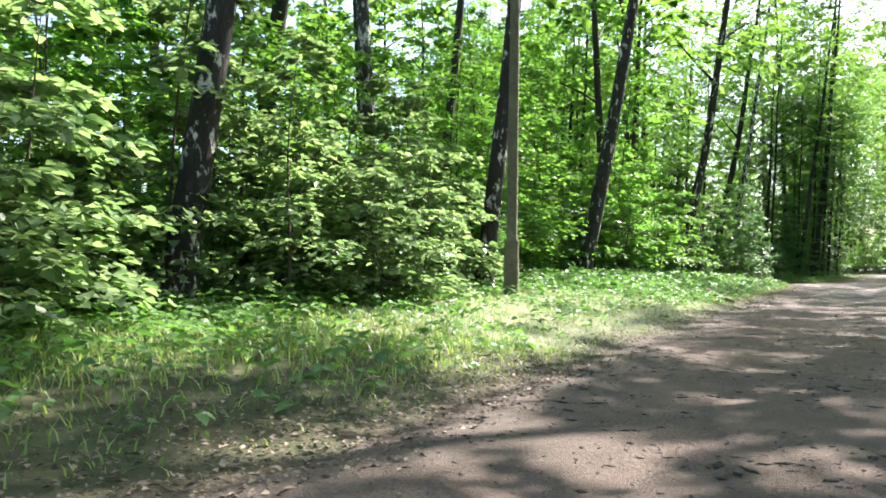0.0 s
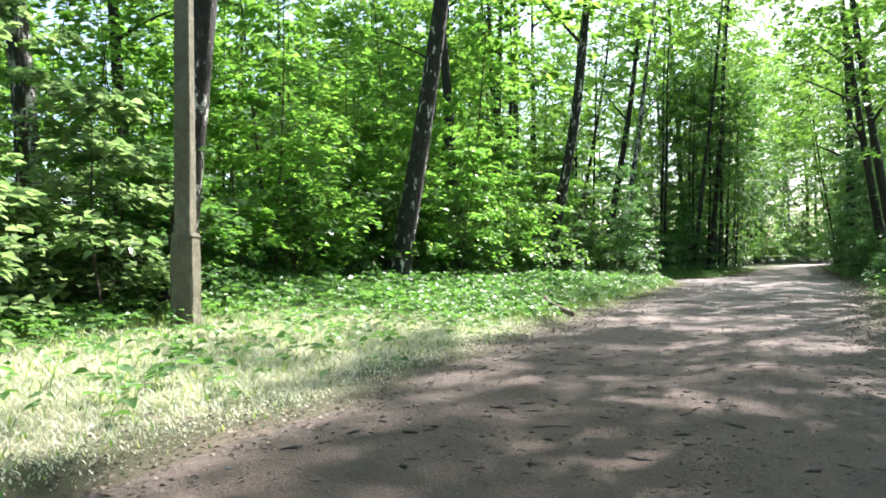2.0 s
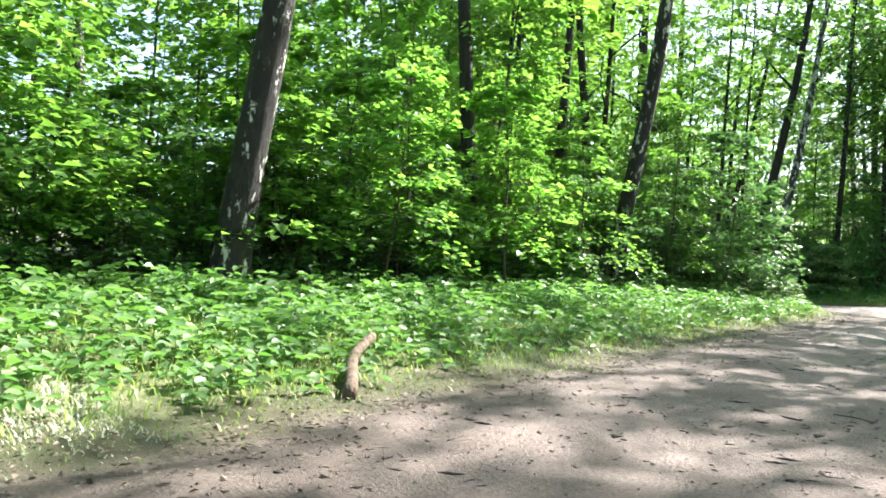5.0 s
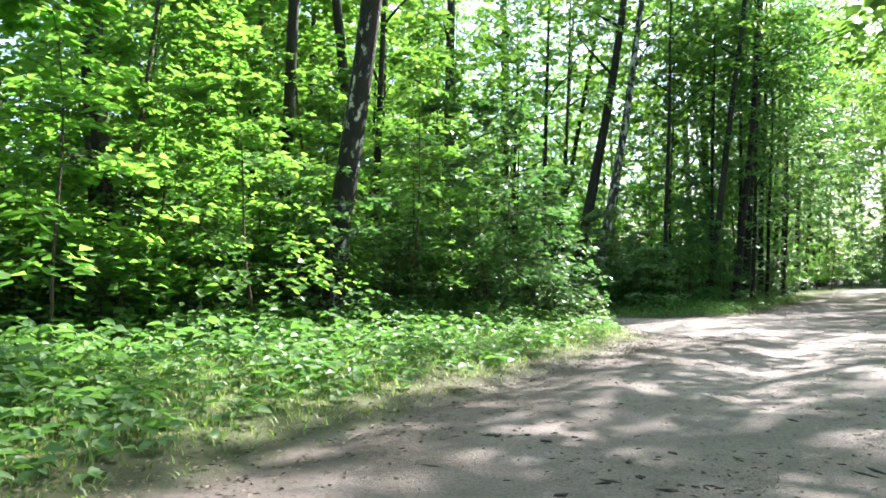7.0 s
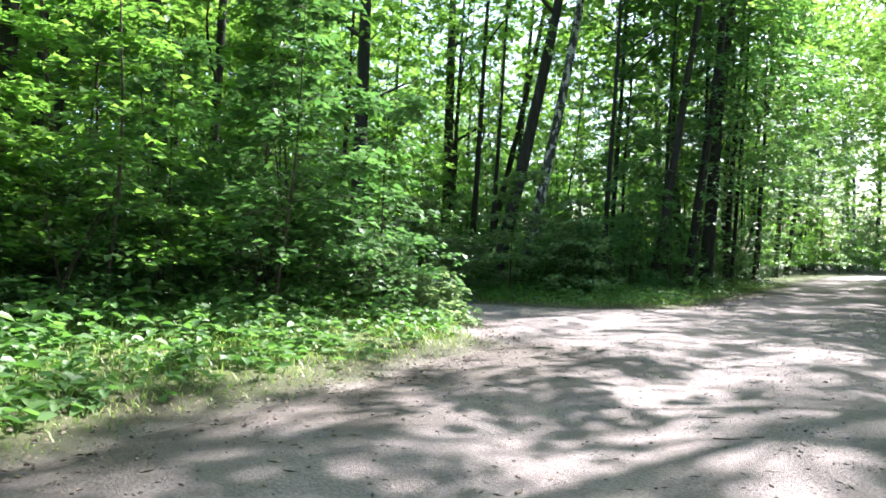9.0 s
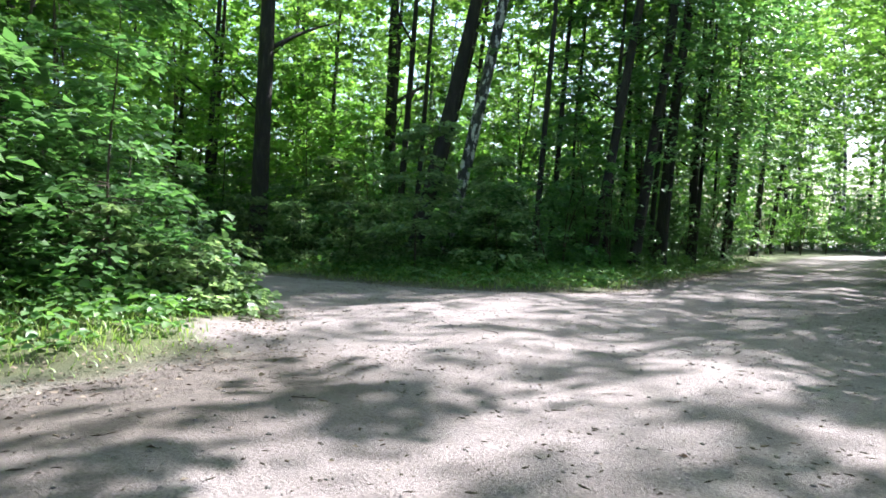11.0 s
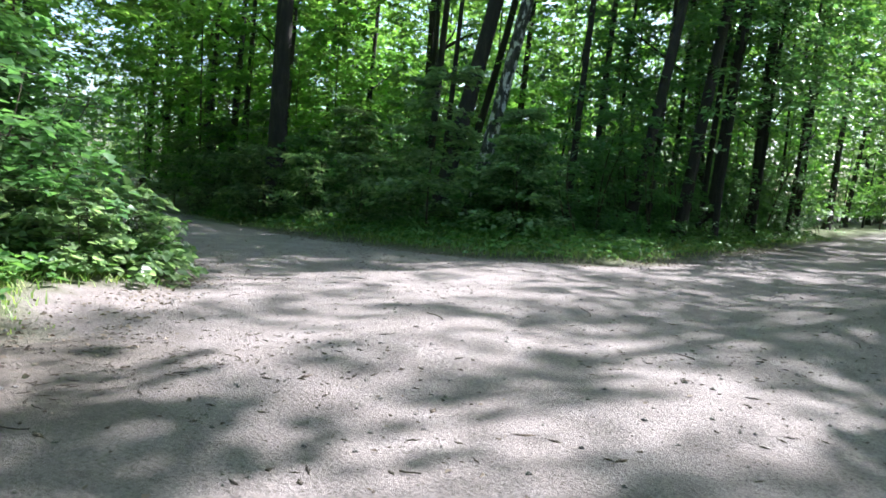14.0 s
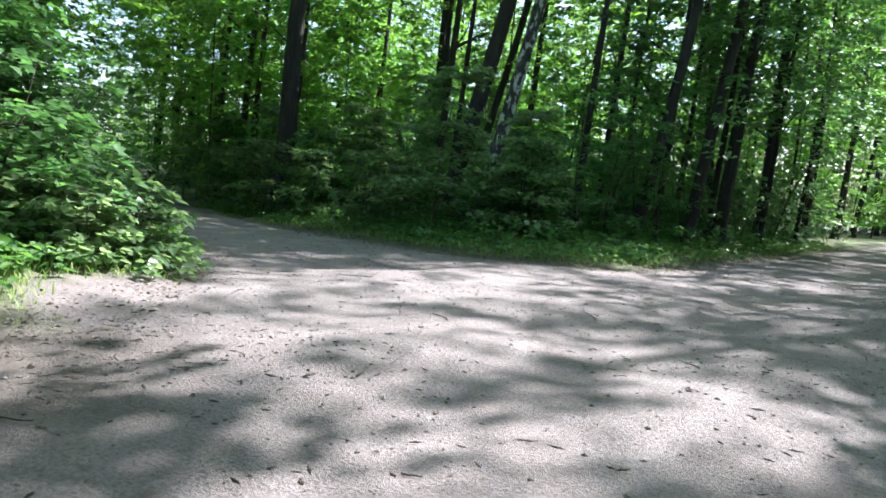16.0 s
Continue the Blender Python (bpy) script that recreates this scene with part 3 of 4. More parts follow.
scatter(far_shrubs, spots_in(5, -20, -3.0, 38.5, 60, 1.15, 1.2, 4500, lambda x, y: y > 39.3 + max(0, (-6 - x) * 0.3)), "low dense green shrub", "shrub", "far shrubs", 15, 0.85, 1.5)
def edge_of(x):
    return np.interp(x, SIDE_X, FAR_Y)


rim = spots_in(41, -19, -4.6, 37, 48, 1.25, 0.8, 4000, lambda x, y: edge_of(x) + np.interp(x, (-12, -6, -4.6), (0.9, 1.5, 2.6)) < y < edge_of(x) + 4.6, [(-8.1, 41.3, 0.6), (-7.4, 41.6, 0.6)])
# The paled leaf makes up for light missing along this dark rim.
rim_saplings = [make_sapling(420 + i, hgt, 1.15, 0.15, 70, 30, 0.11, SUN_PALED, True) for i, hgt in enumerate((1.6, 2.3, 3.2))]
scatter(rim_saplings, rim, "leafy green sapling with leaves paled to lighten the far stand's edge", "sapling", "far saplings", 42, 0.75, 1.1)
scatter(thin_trees, spots_in(6, -24, -3.2, 46.5, 80, 4.6, 1.6, 3000, island), "thin dark tree with a high crown", "tree", "far thin trees", 16)
scatter(fill_trees, spots_in(7, -34, -7.5, -25, 37, 6.0, 3.0, 3000, lambda x, y: x < -7 and inside(x, y) < -2.5) + spots_in(8, -44, -4, 51, 96, 6.4, 2.6, 3000, island), "tall woodland tree with a leafy crown", "tree", "woodland trees", 17)
east = lambda x, y: x > 0
beside = spots_in(9, 2.9, 7, 33.5, 92, 1.55, 1.0, 4000, east)
scatter(isle_saplings, [p for p in beside if p[1] < 60 and p[0] < 6], "tall sapling with leaves darkened as if shaded, leaning over the road edge", "sapling", "east saplings", 18)
scatter_joined("east_thicket", far_saplings, [p for p in beside if not (p[1] < 60 and p[0] < 6)], "dense green saplings beside the road", "thicket", 23)
scatter_joined("track_thicket", far_saplings, spots_in(12, -44, -24, 34, 58, 3.6, 1.2, 2500, lambda x, y: inside(x, y) < -1.2), "dense green saplings along the side track", "thicket", 27)
scatter(far_shrubs, spots_in(10, 2.8, 5, 14, 80, 1.8, 0.9, 3000, east), "low dense green shrub", "shrub", "east shrubs", 19)
# Those up to y 27 stand out of view, placed to shade the road.
lane = [(4.7, -3.0), (4.5, 0.8), (4.4, 4.6), (4.9, 11.6), (5.6, 13.2), (4.4, 19.5), (4.3, 23.0), (4.2, 26.6), (6.6, 38.4), (3.7, 46.4), (4.6, 50.0), (3.5, 54.0), (3.4, 58.5), (3.6, 63.5), (3.5, 69.0), (3.7, 75.0), (3.7, 82.0), (3.8, 91.0), (4.0, 101.0)]
lane = [p for p in lane if inside(*p) < -0.9]
scatter(road_trees, lane, "leafy tree hanging over the dirt road", "tree", "lane trees", 24, 0.92, 1.05)
# Two added overhanging trees; the crowns are set to shade verge and road.
for k, (x, y, h) in enumerate([(3.5, 30.2, 14.0), (3.5, 33.9, 14.0)]):
    t = make_tree(320 + k, 0.15, h, 9, BARK, 4.5, 4.2 - 0.9 * k, 190, 18 + 12 * k, 0.22 - 0.03 * k, heading=Vector((-1, 0.1, 0)))
    stand(t, x, y, "leafy leaning tree added to shade the verge and road", "tree", "lane trees")
# Added out of view; its crown shades the near road and verge.
t = make_tree(325, 0.15, 13.5, 20, BARK, 5.5, 3.3, 310, 32, 0.18, heading=Vector((-1, 0.05, 0)))
stand(t, 3.4, 9.4, "unseen leaning tree added to shade the near road and verge", "tree", "lane trees")
# Another unseen tree, placed for the shade it throws on the road.
t = make_tree(326, 0.13, 12.0, 6, BARK, 4.2, 2.9, 230, 28, 0.19, heading=Vector((-1, 0.05, 0)))
stand(t, 5.4, 15.6, "unseen dense tree added beside the road to shade it", "tree", "lane trees")
for k, (x, y) in enumerate([(-12.2, 31.0), (-16.6, 33.2), (-22.0, 36.0), (-18.3, 37.0), (-24.0, 39.6)]):
    t = make_tree(390 + k, 0.10, 12.5 + k % 2, 3, BARK, 2.8, 3.4, 190, 32, 0.2, limbs=5)
    stand(t, x, y, "dense leafy tree in the corner wood", "tree", "side track trees")
for k, (x, y) in enumerate([(-2.9, 44.2), (-4.7, 46.4), (-2.9, 47.6), (-4.1, 43.4), (-2.7, 51.0)]):
    t = make_tree(396 + k, 0.07, 10.0 + k % 3, 3, BARK, 2.2, 2.5, 210, 32, 0.15, limbs=5, leaf=SHRUB_SHADE)
    stand(t, x, y, "slim tree with dense dark foliage by the junction", "tree", "junction trees")
# Invented trees that shade the far stand and close the sky above the lane.
for k, (x, y) in enumerate([(2.7, 53.0), (2.7, 60.5)]):
    t = make_tree(327 + k, 0.07, 14.0, 10, BARK, 5.0, 3.1, 170, 24, 0.19, heading=Vector((-1, 0.1, 0)))
    stand(t, x, y, "leafy leaning tree added to shade the lane and far stand", "tree", "lane trees")
# Slim trunks added so the high crowns shade the corner thicket.
for k, (x, y, h) in enumerate([(-5.1, 41.6, 14.0), (-8.9, 42.6, 13.0), (-3.6, 45.5, 15.0), (-5.7, 44.0, 15.0)]):
    t = make_tree(330 + k, 0.075, h, 3, BARK, 6.0, 3.4, 110, 22, 0.18)
    stand(t, x, y, "slim tree added by the junction for its crown's shade", "tree", "junction trees")
scatter_joined("understorey", far_shrubs, spots_in(16, -12, -6.2, -5, 32, 1.6, 2.0, 2500, front), "dark green undergrowth beneath the saplings", "undergrowth", 30, 0.8, 1.2)
scatter_joined("track_wood", far_saplings, spots_in(15, -34, -13.5, 40.5, 60, 2.35, 1.6, 2500, lambda x, y: y > 41), "dense dark wood behind the side track", "woods", 31)
for k, (x, y) in enumerate([(-9.6, 32.4), (-13.2, 34.0), (-17.2, 35.8), (-11.2, 30.0), (-15.3, 43.4), (-19.2, 45.2), (-23.5, 47.0), (-10.2, 43.8), (-17.5, 49.5), (-21.5, 51.5), (-27.0, 49.5), (-31.0, 51.0), (-13.2, 47.5), (-3.3, 49.0), (-3.1, 54.5)]):
    t = make_tree(340 + k, 0.11, 13.0 + k % 3, 3, BARK, 4.0 if y > 40 else 3.6, 3.2, 115 if y > 40 else 140, 18, 0.22, limbs=5)
    stand(t, x, y, "leafy dark tree along the side track", "tree", "side track trees")
for k, (x, y) in enumerate([(-14.6, 35.6), (-20.5, 37.8), (-25.5, 40.3), (-20.8, 45.0), (-26.0, 47.6), (-33.0, 50.6)]):
    t = make_tree(370 + k, 0.12, 15.0 + k % 3, 3, BARK, 4.0, 4.3, 170, 24, 0.24, limbs=5)
    stand(t, x, y, "leafy dark tree arching over the side track", "tree", "side track trees")
for k, (x, y) in enumerate([(-17.2, 43.1), (-28.6, 48.6), (-31.2, 49.6), (-34.5, 51.6)]):
    t = make_tree(380 + k, 0.12, 14.0 + k % 2, 3, BARK, 2.6, 3.6, 190, 36, 0.22, limbs=5)
    stand(t, x, y, "dense leafy tree beside the side track", "tree", "side track trees")
corner_wood = spots_in(14, -20, -5.6, 29.5, 38.5, 1.45, 1.3, 2500, lambda x, y: y < np.interp(x, SIDE_X, NEAR_Y) - 1.2 and y > 31.5)
scatter(tall_saplings, corner_wood, "tall maple sapling with layered green leaves", "sapling", "corner saplings", 29, 0.7, 1.0)
scatter(road_trees, [(-3.9, 52.0), (-3.8, 58.0), (-3.6, 65.0), (-3.8, 73.0), (-3.6, 83.0), (-3.8, 94.0), (-3.6, 106.0)], "leafy tree at the lane's edge", "tree", "lane trees", 25, 0.9, 1.1)
scatter(fill_trees, [(-19.0, 33.3), (-23.0, 35.2), (-27.5, 38.0), (-31.0, 40.8), (-36.0, 43.5), (-40.0, 46.0), (-34.0, 38.5)], "tall woodland tree with a leafy crown", "tree", "woodland trees", 44)
scatter(fill_trees, spots_in(11, 7.0, 22, -25, 100, 5.6, 2.0, 3000, east, [(7.0, 27.5, 6.5)]), "tall woodland tree with a leafy crown", "tree", "woodland trees", 20)
g_end = np.random.default_rng(77)
scatter(fill_trees, [(-4.2, 97.0), (-0.6, 94.5), (2.2, 99.5), (-2.4, 103.0), (0.9, 105.0), (4.6, 107.0), (-6.5, 104.0), (6.6, 113.0), (-1.5, 111.0), (3.0, 113.5), (-9.0, 98.0)], "tall woodland tree where the lane bends", "tree", "woodland trees", 33, 1.2, 1.5)
distant = [make_sapling(300 + i, hgt, 2.6, 0.2, 60, 12, 0.30, CANOPY, False, "sapling", 1, False) for i, hgt in enumerate((7.0, 11.0))]
scatter_joined("distant_wood", distant, spots_in(18, -62, -24, 38, 100, 3.9, 2.4, 2500, lambda x, y: y > 44 or inside(x, y) < -3) + spots_in(19, -24, -5, 70, 104, 3.9, 2.0, 1500) + spots_in(20, -40, -19, -20, 38, 4.2, 2.0, 1500), "hazy green wood in the distance", "woods", 34)
scatter(far_shrubs, [(-3.4, 84.0), (-2.2, 87.0), (-1.0, 89.5), (0.2, 92.0), (1.3, 94.0), (-2.8, 91.0), (-0.6, 95.0), (2.4, 97.0), (0.9, 98.0), (-4.5, 88.0)], "leafy shrub where the lane bends", "shrub", "far shrubs", 36, 1.6, 2.2)
scatter_joined("lane_thicket", far_saplings, spots_in(13, -6, 6, 74, 122, 2.6, 0.9, 2500), "bright green saplings along the far lane", "thicket", 28)
scatter_joined("end_wood", far_saplings, [(-1.6, 113.0), (-0.5, 114.5), (0.6, 113.5), (1.7, 114.0), (0.0, 116.0), (1.0, 116.5), (-1.0, 117.0)] + [(-36.0, 45.5), (-37.0, 48.0), (-38.5, 50.5), (-35.0, 47.0), (-40.0, 46.0), (-41.0, 53.0)] + [(float(a), float(b)) for a, b in zip(g_end.uniform(-10, 10, 34), g_end.uniform(120, 145, 34))], "bright green trees where the lane bends away", "woods", 26)

for root in far_saplings + distant:
    for ob in (*root.children, root):
        bpy.data.objects.remove(ob)

# ---- verge plants ----
def verge_spots(seed, count, x0, x1, y0, y1, lo, hi, power=1.0):
    g = np.random.default_rng(seed)
    x, y = g.uniform(x0, x1, count), g.uniform(y0, y1, count)
    d = -inside(x, y)
    ok = (d > lo) & (d < hi) & (g.uniform(0, 1, count) < np.clip((d - lo) / 0.7, 0.06, 1) ** power)
    ok &= ((x + 2.7) / 0.75) ** 2 + ((y - 30.9) / 0.8) ** 2 > g.uniform(0.6, 1.15, count)
    ok &= g.uniform(0, 1, count) > 0.8 * np.clip((5.0 - y) / 2.5, 0, 1) * np.clip((2.3 - d) / 0.9, 0, 1)
    patch = wave(x, y, 0.7, 6.0)
    ok &= patch > g.uniform(-1.3, 0.35, count)
    return x[ok], y[ok], d[ok], g


def grass(name, seed, count, box, lo, hi, tall, label, mat=None):
    x, y, d, g = verge_spots(seed, count, *box, lo, hi)
    if mat is None:
        sunny = np.clip((14.5 - y) / 2, 0, 1) * np.clip((y - 6.2) / 1.5, 0, 1) * np.clip((3.6 - d) / 0.8, 0, 1)
        ok = g.uniform(0, 1, len(x)) > 0.65 * sunny
        x, y, d = x[ok], y[ok], d[ok]
    n = len(x)
    z = height(x, y) - 0.01
    hgt = tall * g.uniform(0.35, 1.1, n) * np.clip(0.22 + d * 0.55, 0.2, 1.0)
    a = g.uniform(0, 6.28, n)
    lean = g.uniform(0.2, 1.6, n) * hgt
    w = g.uniform(0.003, 0.007, n)
    P = np.stack([x, y, z], 1)
    o = np.stack([np.cos(a), np.sin(a), np.zeros(n)], 1)
    s = np.stack([-np.sin(a), np.cos(a), np.zeros(n)], 1) * w[:, None]
    up = np.array([0, 0, 1.0])
    mid = P + o * (lean * 0.3)[:, None] + up * (hgt * 0.6)[:, None]
    tip = P + o * lean[:, None] + up * hgt[:, None]
    V = np.stack([P - s, P + s, mid + s * .8, mid - s * .8, tip], 1).reshape(-1, 3)
    b = np.arange(n)[:, None] * 5
    tagged(new(name, mesh_of(name, V, [b + np.array([[0, 1, 2, 3]]), b + np.array([[3, 2, 4]])], mat or GRASS)), label, "grass", kind="stuff")


def cover(name, seed, count, box, lo, hi, size, tall, label, mat):
    x, y, d, g = verge_spots(seed, count, *box, lo, hi)
    # Thins the plants where the sun patch is painted.
    sun_patch = np.clip((14.5 - y) / 2.5, 0, 1) * np.clip((y - 2.5) / 2.5, 0.72, 1) * np.clip((3.5 - d) / 0.8, 0, 1)
    ok = g.uniform(0, 1, len(x)) > 0.8 * sun_patch
    x, y, d = x[ok], y[ok], d[ok]
    n = len(x)
    z = height(x, y)
    hgt = tall * g.uniform(0.25, 1.0, n) * np.clip(0.3 + d * 0.45, 0.25, 1)
    bits = []
    turn = g.uniform(0, 6.28, n)
    for k in range(3):
        a = turn + (k - 1) * 1.25
        D = np.stack([np.cos(a), np.sin(a), g.uniform(-0.35, 0.25, n)], 1)
        P = np.stack([x, y, z + hgt], 1) + D * 0.01
        N = np.array([0, 0, 1.0]) + g.normal(0, 0.3, (n, 3))
        bits.append((P, D, N, size * g.uniform(0.6, 1.3, n)))
    V, F = leaf_geometry(*[np.concatenate(q) for q in zip(*bits)], 0.34, True)
    s = np.stack([x, y, z - 0.01], 1)
    e = np.stack([x, y, z + hgt], 1)
    w = np.array([0.003, 0.0, 0])
    SV = np.stack([s - w, s + w, e], 1).reshape(-1, 3)
    SF = np.arange(n)[:, None] * 3 + np.arange(3)[None] + len(V)
    tagged(new(name, mesh_of(name, np.concatenate([V, SV]), [F, SF], mat)), label, "plants", kind="stuff")


WEST, ISLE, EAST = (-8.5, -0.8, -6, 34), (-15, -1.2, 34.5, 54), (1.6, 5.0, 4, 72)
grass("verge_grass", 31, 190000, WEST, 0.02, 4.2, 0.15, "short green grass on the raised verge")
grass("dry_grass", 37, 200000, (-5.5, -1.0, 6.2, 14.5), 0.05, 3.3, 0.085, "short grass paled to paint the sun patch on the verge", SUN_PATCH)
grass("junction_grass", 32, 90000, ISLE, 0.03, 3.0, 0.22, "bright green grass along the junction")
grass("east_grass", 33, 30000, EAST, 0.03, 2.5, 0.18, "green grass at the road edge")
cover("verge_plants", 34, 46000, WEST, 0.4, 5.5, 0.09, 0.22, "broad-leaved green ground plants on the verge", COVER)
cover("verge_herbs", 38, 5500, (-8.5, -2.6, 12, 34), 1.3, 5.5, 0.12, 0.32, "tall broad-leaved herbs along the thicket", COVER)
cover("junction_plants", 35, 26000, ISLE, 0.3, 5.0, 0.09, 0.3, "broad-leaved green ground plants by the junction", COVER)
cover("east_plants", 36, 5000, EAST, 0.3, 3.0, 0.09, 0.25, "broad-leaved green ground plants by the road", COVER)


def litter(seed, count, box, lo, hi, size, name, label, mat, thick=0.0):
    g = np.random.default_rng(seed)
    x, y = g.uniform(box[0], box[1], count), g.uniform(box[2], box[3], count)
    d = -inside(x, y)
    ok = (d > lo) & (d < hi) & (g.uniform(0, 1, count) < 0.025 + 0.97 * np.exp(-((d - 0.12) / (0.42 if hi < 2 else 1.6)) ** 2))
    x, y = x[ok], y[ok]
    n = len(x)
    a = g.uniform(0, 6.28, n)
    P = np.stack([x, y, height(x, y) + 0.022], 1)
    D = np.stack([np.cos(a), np.sin(a), g.uniform(-0.2, 0.3, n)], 1)
    N = np.array([0, 0, 1.0]) + g.normal(0, 0.35, (n, 3))
    tagged(new(name, leaves(name, P, D, N, size * g.uniform(0.4, 1.3, n), mat, 0.3, False)), label, "litter", kind="stuff")


litter(41, 190000, (-9, 2.6, -4, 46), -2.2, 1.6, 0.034, "leaf_litter", "pale and brown dead leaves along the road edge", LITTER)
litter(44, 16000, (-5, -0.6, -3, 5.5), -0.3, 3.0, 0.04, "verge_litter", "brown dead leaves and twigs on bare soil", LITTER)


def pebbles(seed, count, box):
    g = np.random.default_rng(seed)
    x, y = g.uniform(box[0], box[1], count), g.uniform(box[2], box[3], count)
    ok = inside(x, y) > -0.3
    x, y = x[ok], y[ok]
    n = len(x)
    r = 0.003 + 0.013 * g.uniform(0, 1, n) ** 5
    o = np.array([[1, 0, 0], [-.9, .2, 0], [.1, 1, 0], [-.1, -1, 0], [0, 0, .7], [0, 0, -.5]])
    V = np.stack([x, y, height(x, y) + 0.02], 1)[:, None] + o[None] * r[:, None, None] * g.uniform(0.6, 1.4, (n, 6, 1))
    f = np.array([[0, 2, 4], [2, 1, 4], [1, 3, 4], [3, 0, 4], [2, 0, 5], [1, 2, 5], [3, 1, 5], [0, 3, 5]])
    F = (np.arange(n)[:, None, None] * 6 + f[None]).reshape(-1, 3)
    tagged(new("gravel", mesh_of("gravel", V.reshape(-1, 3), [F], STONE)), "small pale stones on the dirt road", "gravel", kind="stuff")


def crumbs(seed, count, name, label, mat, box=(-6, 2.2, 0, 40), big=0.034, flat=0.7, wide=0.009):
    """Crumbs of bark, clods and twig ends strewn over the dirt."""
    g = np.random.default_rng(seed)
    x, y = g.uniform(box[0], box[1], count), g.uniform(box[2], box[3], count)
    m = inside(x, y)
    ok = (m > 0.02) & (wave(x, y, 0.8, 3.0) + 0.5 * np.exp(-m * 2) > g.uniform(-0.7, 1.2, count))
    x, y = x[ok], y[ok]
    n = len(x)
    ln = 0.005 + big * g.uniform(0, 1, n) ** 5
    wd = np.clip(ln * g.uniform(0.22, 0.85, n), 0.0025, wide)
    a = g.uniform(0, 6.28, n)
    c, t = np.cos(a), np.sin(a)
    o = np.array([[1, 0, 0.1], [-1, 0, 0.1], [0, 1, 0], [0, -1, 0], [0.2, 0.1, 0.8], [-0.2, 0, -0.4]])
    q = o[None] * g.uniform(0.6, 1.3, (n, 6, 1))
    u, v, w = q[..., 0] * ln[:, None], q[..., 1] * wd[:, None], q[..., 2] * wd[:, None] * flat
    V = np.stack([x[:, None] + u * c[:, None] - v * t[:, None], y[:, None] + u * t[:, None] + v * c[:, None], (height(x, y) + 0.02)[:, None] + w], -1)
    f = np.array([[0, 2, 4], [2, 1, 4], [1, 3, 4], [3, 0, 4], [2, 0, 5], [1, 2, 5], [3, 1, 5], [0, 3, 5]])
    tagged(new(name, mesh_of(name, V.reshape(-1, 3), [(np.arange(n)[:, None, None] * 6 + f[None]).reshape(-1, 3)], mat)), label, "debris", kind="stuff")


crumbs(43, 60000, "bark_crumbs", "dark crumbs of bark and twig on the dirt", TWIG)
crumbs(48, 3000, "twig_litter", "dark twigs and bark strewn at the verge corner", TWIG, (-3.0, -1.2, 28.4, 30.4), 0.045, 0.6, 0.006)
crumbs(46, 5000, "dirt_clods", "dark flattened clods of earth on the dirt", BARK, (-1.2, 2.0, 2, 24), 0.085, 0.3, 0.03)
crumbs(47, 2600, "pale_chips", "pale chips of wood and dry leaf on the dirt", PEELED, (-1.6, 2.0, 2, 36), 0.05, 0.3, 0.014)
pebbles(42, 26000, (-7, 2.4, 0, 42))

# ---- utility pole ----
def square_post(name, z0, z1, w0, w1, mat, chamfer, seed):
    """Tapered square post with worn corners, in slightly uneven courses."""
    bm = bmesh.new()
    g = np.random.default_rng(seed)
    rings, steps = [], 14
    for k in range(steps):
        s = k / (steps - 1)
        h = (w0 + (w1 - w0) * s) / 2
        c = chamfer * g.uniform(0.6, 1.5)
        pts = [(h - c, -h), (h, -h + c), (h, h - c), (h - c, h), (-h + c, h), (-h, h - c), (-h, -h + c), (-h + c, -h)]
        rings.append([bm.verts.new((a + g.normal(0, 0.0012), b + g.normal(0, 0.0012), z0 + (z1 - z0) * s)) for a, b in pts])
    for lo, hi in zip(rings, rings[1:]):
        for k in range(8):
            bm.faces.new((lo[k], lo[(k + 1) % 8], hi[(k + 1) % 8], hi[k]))
    bm.faces.new(rings[-1])
    return bm_mesh(name, bm, mat)


def build_pole():
    x, y = POLE_XY
    root = new("utility_pole")
    root.matrix_basis = pose(x, y, put(x, y), 0, 0, 22)
    tagged(root, "weathered square concrete utility pole on a wider stub", "utility pole")
    part("stub", square_post("stub", -0.3, 0.93, 0.245, 0.225, CONCRETE, 0.014, 4), root, "stained square concrete stub")
    part("cap_ledge", square_post("cap_ledge", 0.93, 0.97, 0.245, 0.20, CONCRETE, 0.014, 5), root, "sloping ledge round the shaft")
    part("shaft", square_post("shaft", 0.95, 9.0, 0.172, 0.12, CONCRETE, 0.012, 6), root, "tapered olive-grey concrete shaft")


build_pole()


# ---- fallen branch and twigs ----
def stick(name, a, b, r0, r1, mat, label, category, seed, wob=0.03, group=""):
    a, b = np.array(a, float), np.array(b, float)
    s = np.linspace(0, 1, 9)
    g = np.random.default_rng(seed)
    p = (b - a) * s[:, None]
    n = np.array([-(b - a)[1], (b - a)[0], 0.0])
    n /= np.linalg.norm(n)
    p += n * (wob * np.sin(s * 5 + g.uniform(0, 6)))[:, None] * np.linalg.norm(b - a)
    tip = (b - a) / np.linalg.norm(b - a) * r0 * 0.3
    p = np.concatenate([p[:1] - tip, p])
    tb = Tubes()
    tb.add(p, np.concatenate([[r0 * 0.05], r0 + (r1 - r0) * s]), 9, 0.08, seed)
    ob = new(name, tb.mesh(name, mat))
    ob.location = a
    tagged(ob, label, category, group)
    return ob


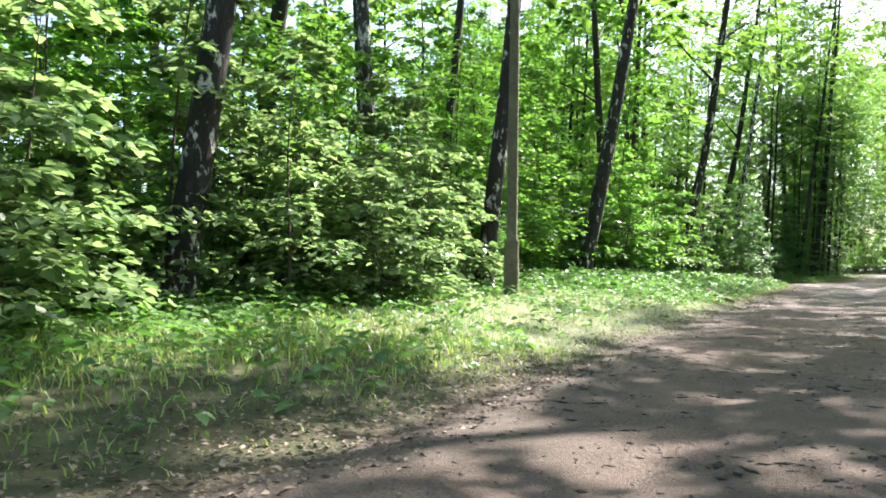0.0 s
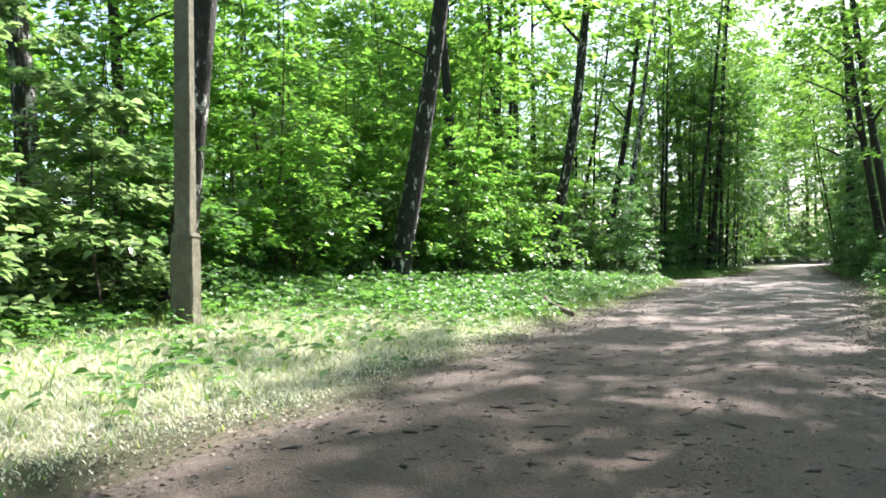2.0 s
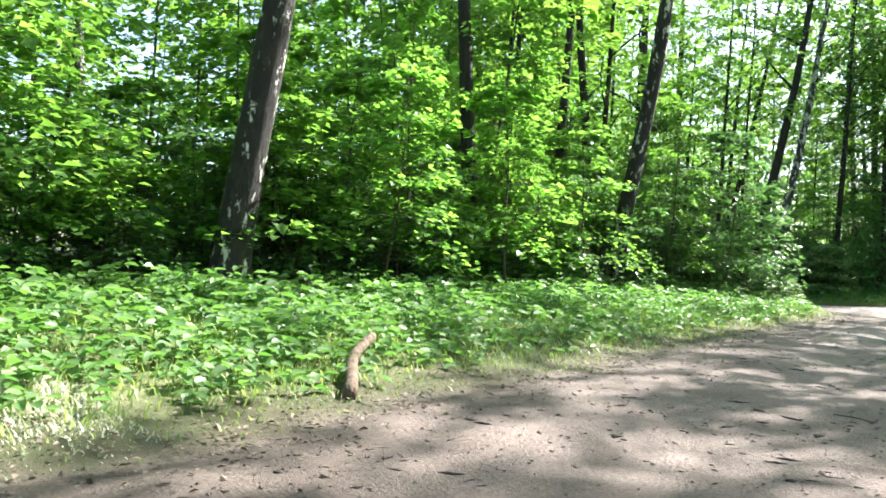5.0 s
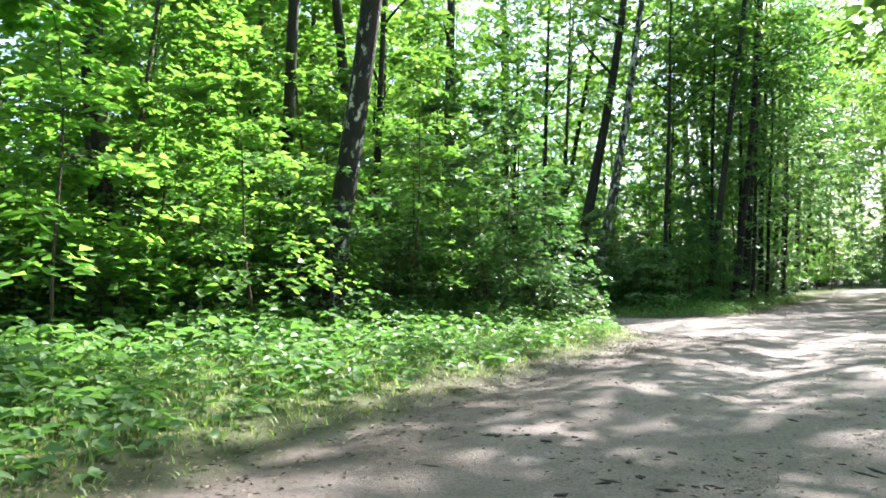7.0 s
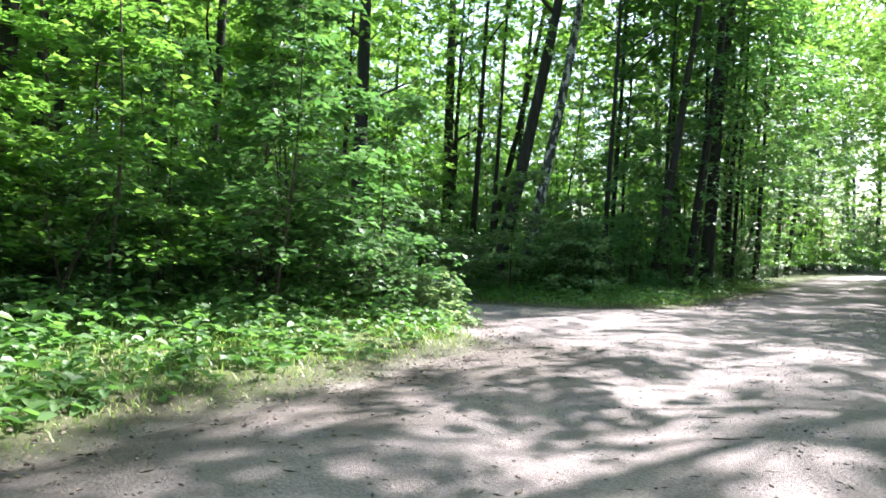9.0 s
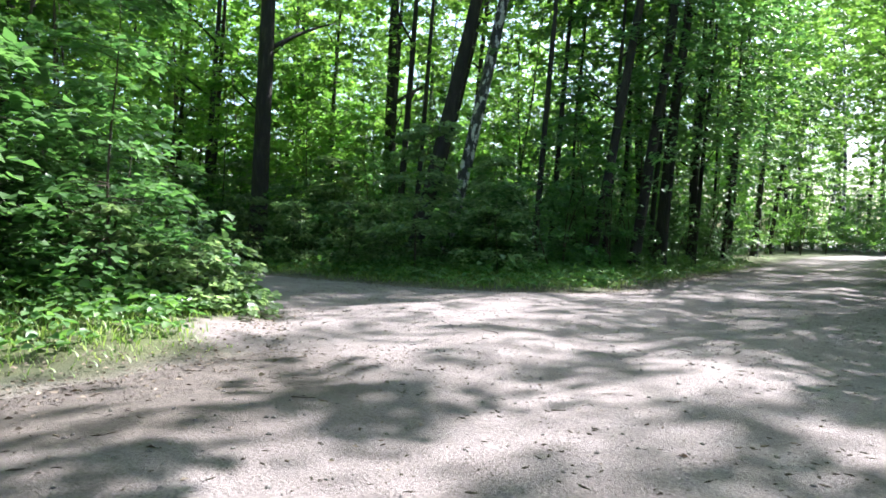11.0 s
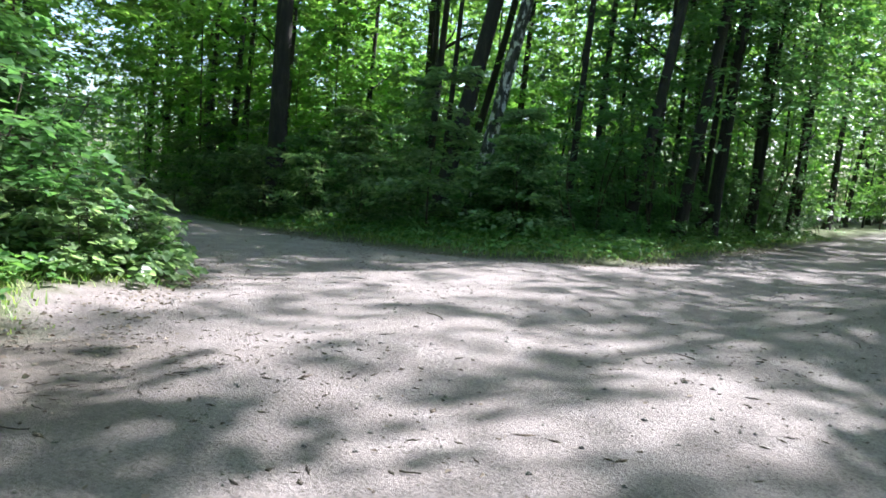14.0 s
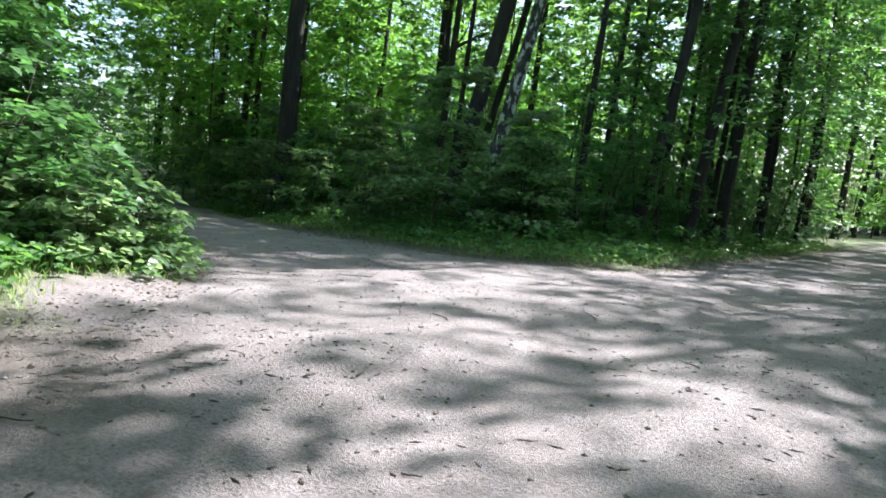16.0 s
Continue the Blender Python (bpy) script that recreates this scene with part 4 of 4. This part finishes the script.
stick("fallen_branch", (-2.02, 15.70, put(-2.02, 15.70) + 0.03), (-2.72, 16.6, 0.27), 0.045, 0.032, PEELED, "fallen peeled branch with a pale broken end", "branch", 5, 0.035)
for k, (x, y, ln, turn) in enumerate([(0.18, 27.5, 0.16, 20), (0.36, 27.0, 0.14, 15), (-0.78, 33.06, 0.5, 120), (0.02, 29.87, 0.07, 10), (0.1, 17.7, 0.3, -30),
                                      (-0.1, 12.35, 0.16, 0), (0.71, 11.3, 0.25, 25), (0.22, 12.7, 0.12, 60), (-0.76, 11.0, 0.14, 40), (0.2, 32.3, 0.16, 140),
                                      (-1.3, 32.0, 0.25, 150), (0.9, 33.6, 0.18, 110), (-0.2, 8.9, 0.2, 15), (0.5, 9.3, 0.22, 70), (0.2, 20.9, 0.15, 30), (-1.1, 29.2, 0.12, 35)]):
    c, s = math.cos(radians(turn)) * ln, math.sin(radians(turn)) * ln
    stick("twig", (x, y, put(x, y) + 0.025), (x + c, y + s, put(x + c, y + s) + 0.028), 0.0035, 0.0018, TWIG, "dark broken twig lying on the dirt road", "twig", 60 + k, 0.06, "twigs on the road")


# ---- flowering weeds ----
def weed(x, y, seed, h, stems, label):
    g = np.random.default_rng(seed)
    root = new("flowering_weed")
    root.location = (x, y, put(x, y))
    tagged(root, label, "weed", "flowering weeds")
    bits = []
    for k in range(stems):
        a = g.uniform(0, 6.28)
        b = g.uniform(0, 0.3)
        hh = h * g.uniform(0.6, 1.05)
        s = np.linspace(0, 1, 5)
        base = np.array([math.cos(a) * b, math.sin(a) * b, -0.03])
        ax = base + np.stack([math.cos(a) * hh * 0.25 * s ** 1.5, math.sin(a) * hh * 0.25 * s ** 1.5, s * hh], 1)
        tb = Tubes()
        tb.add(ax, 0.006 * (1.1 - 0.7 * s), 5)
        part("stem", tb.mesh("stem", COVER), root)
        for u in g.uniform(0.1, 0.9, 7):
            c = np.array([np.interp(u, s, ax[:, i]) for i in range(3)])
            e = g.uniform(0, 6.28)
            bits.append(spray(g, c, np.array([math.cos(e), math.sin(e), 0.25]), 0.24, 7, 0.085))
        n = 26
        r = 0.06 * np.sqrt(g.uniform(0, 1, n))
        q = g.uniform(0, 6.28, n)
        flo = (ax[-1] + np.stack([np.cos(q) * r, np.sin(q) * r, 0.02 - r * 0.3 + g.normal(0, 0.006, n)], 1), np.stack([np.cos(q), np.sin(q), 0 * q], 1),
                    np.array([0, 0, 1.0]) + g.normal(0, 0.25, (n, 3)), np.full(n, 0.014))
        tagged(part("flower_head", leaves("flower_head", *flo, PETAL, 0.5, False), root, "flat white flower head"), kind="stuff")
    part("foliage", leaves("foliage", *[np.concatenate(v) for v in zip(*bits)], COVER, 0.33, True), root)


weed(-4.8, 39.6, 301, 1.0, 12, "tall green weed with small white flower heads at the junction")
weed(-5.6, 39.4, 302, 0.85, 9, "green weed with small white flower heads at the junction")
# White heads here stand in for leaves whitened by the sun.
for k, (x, y) in enumerate([(-4.0, 31.7), (-4.8, 32.0)]):
    weed(x, y, 310 + k, 0.5, 7, "low weed at the verge corner, white heads standing in for sunlit leaves")
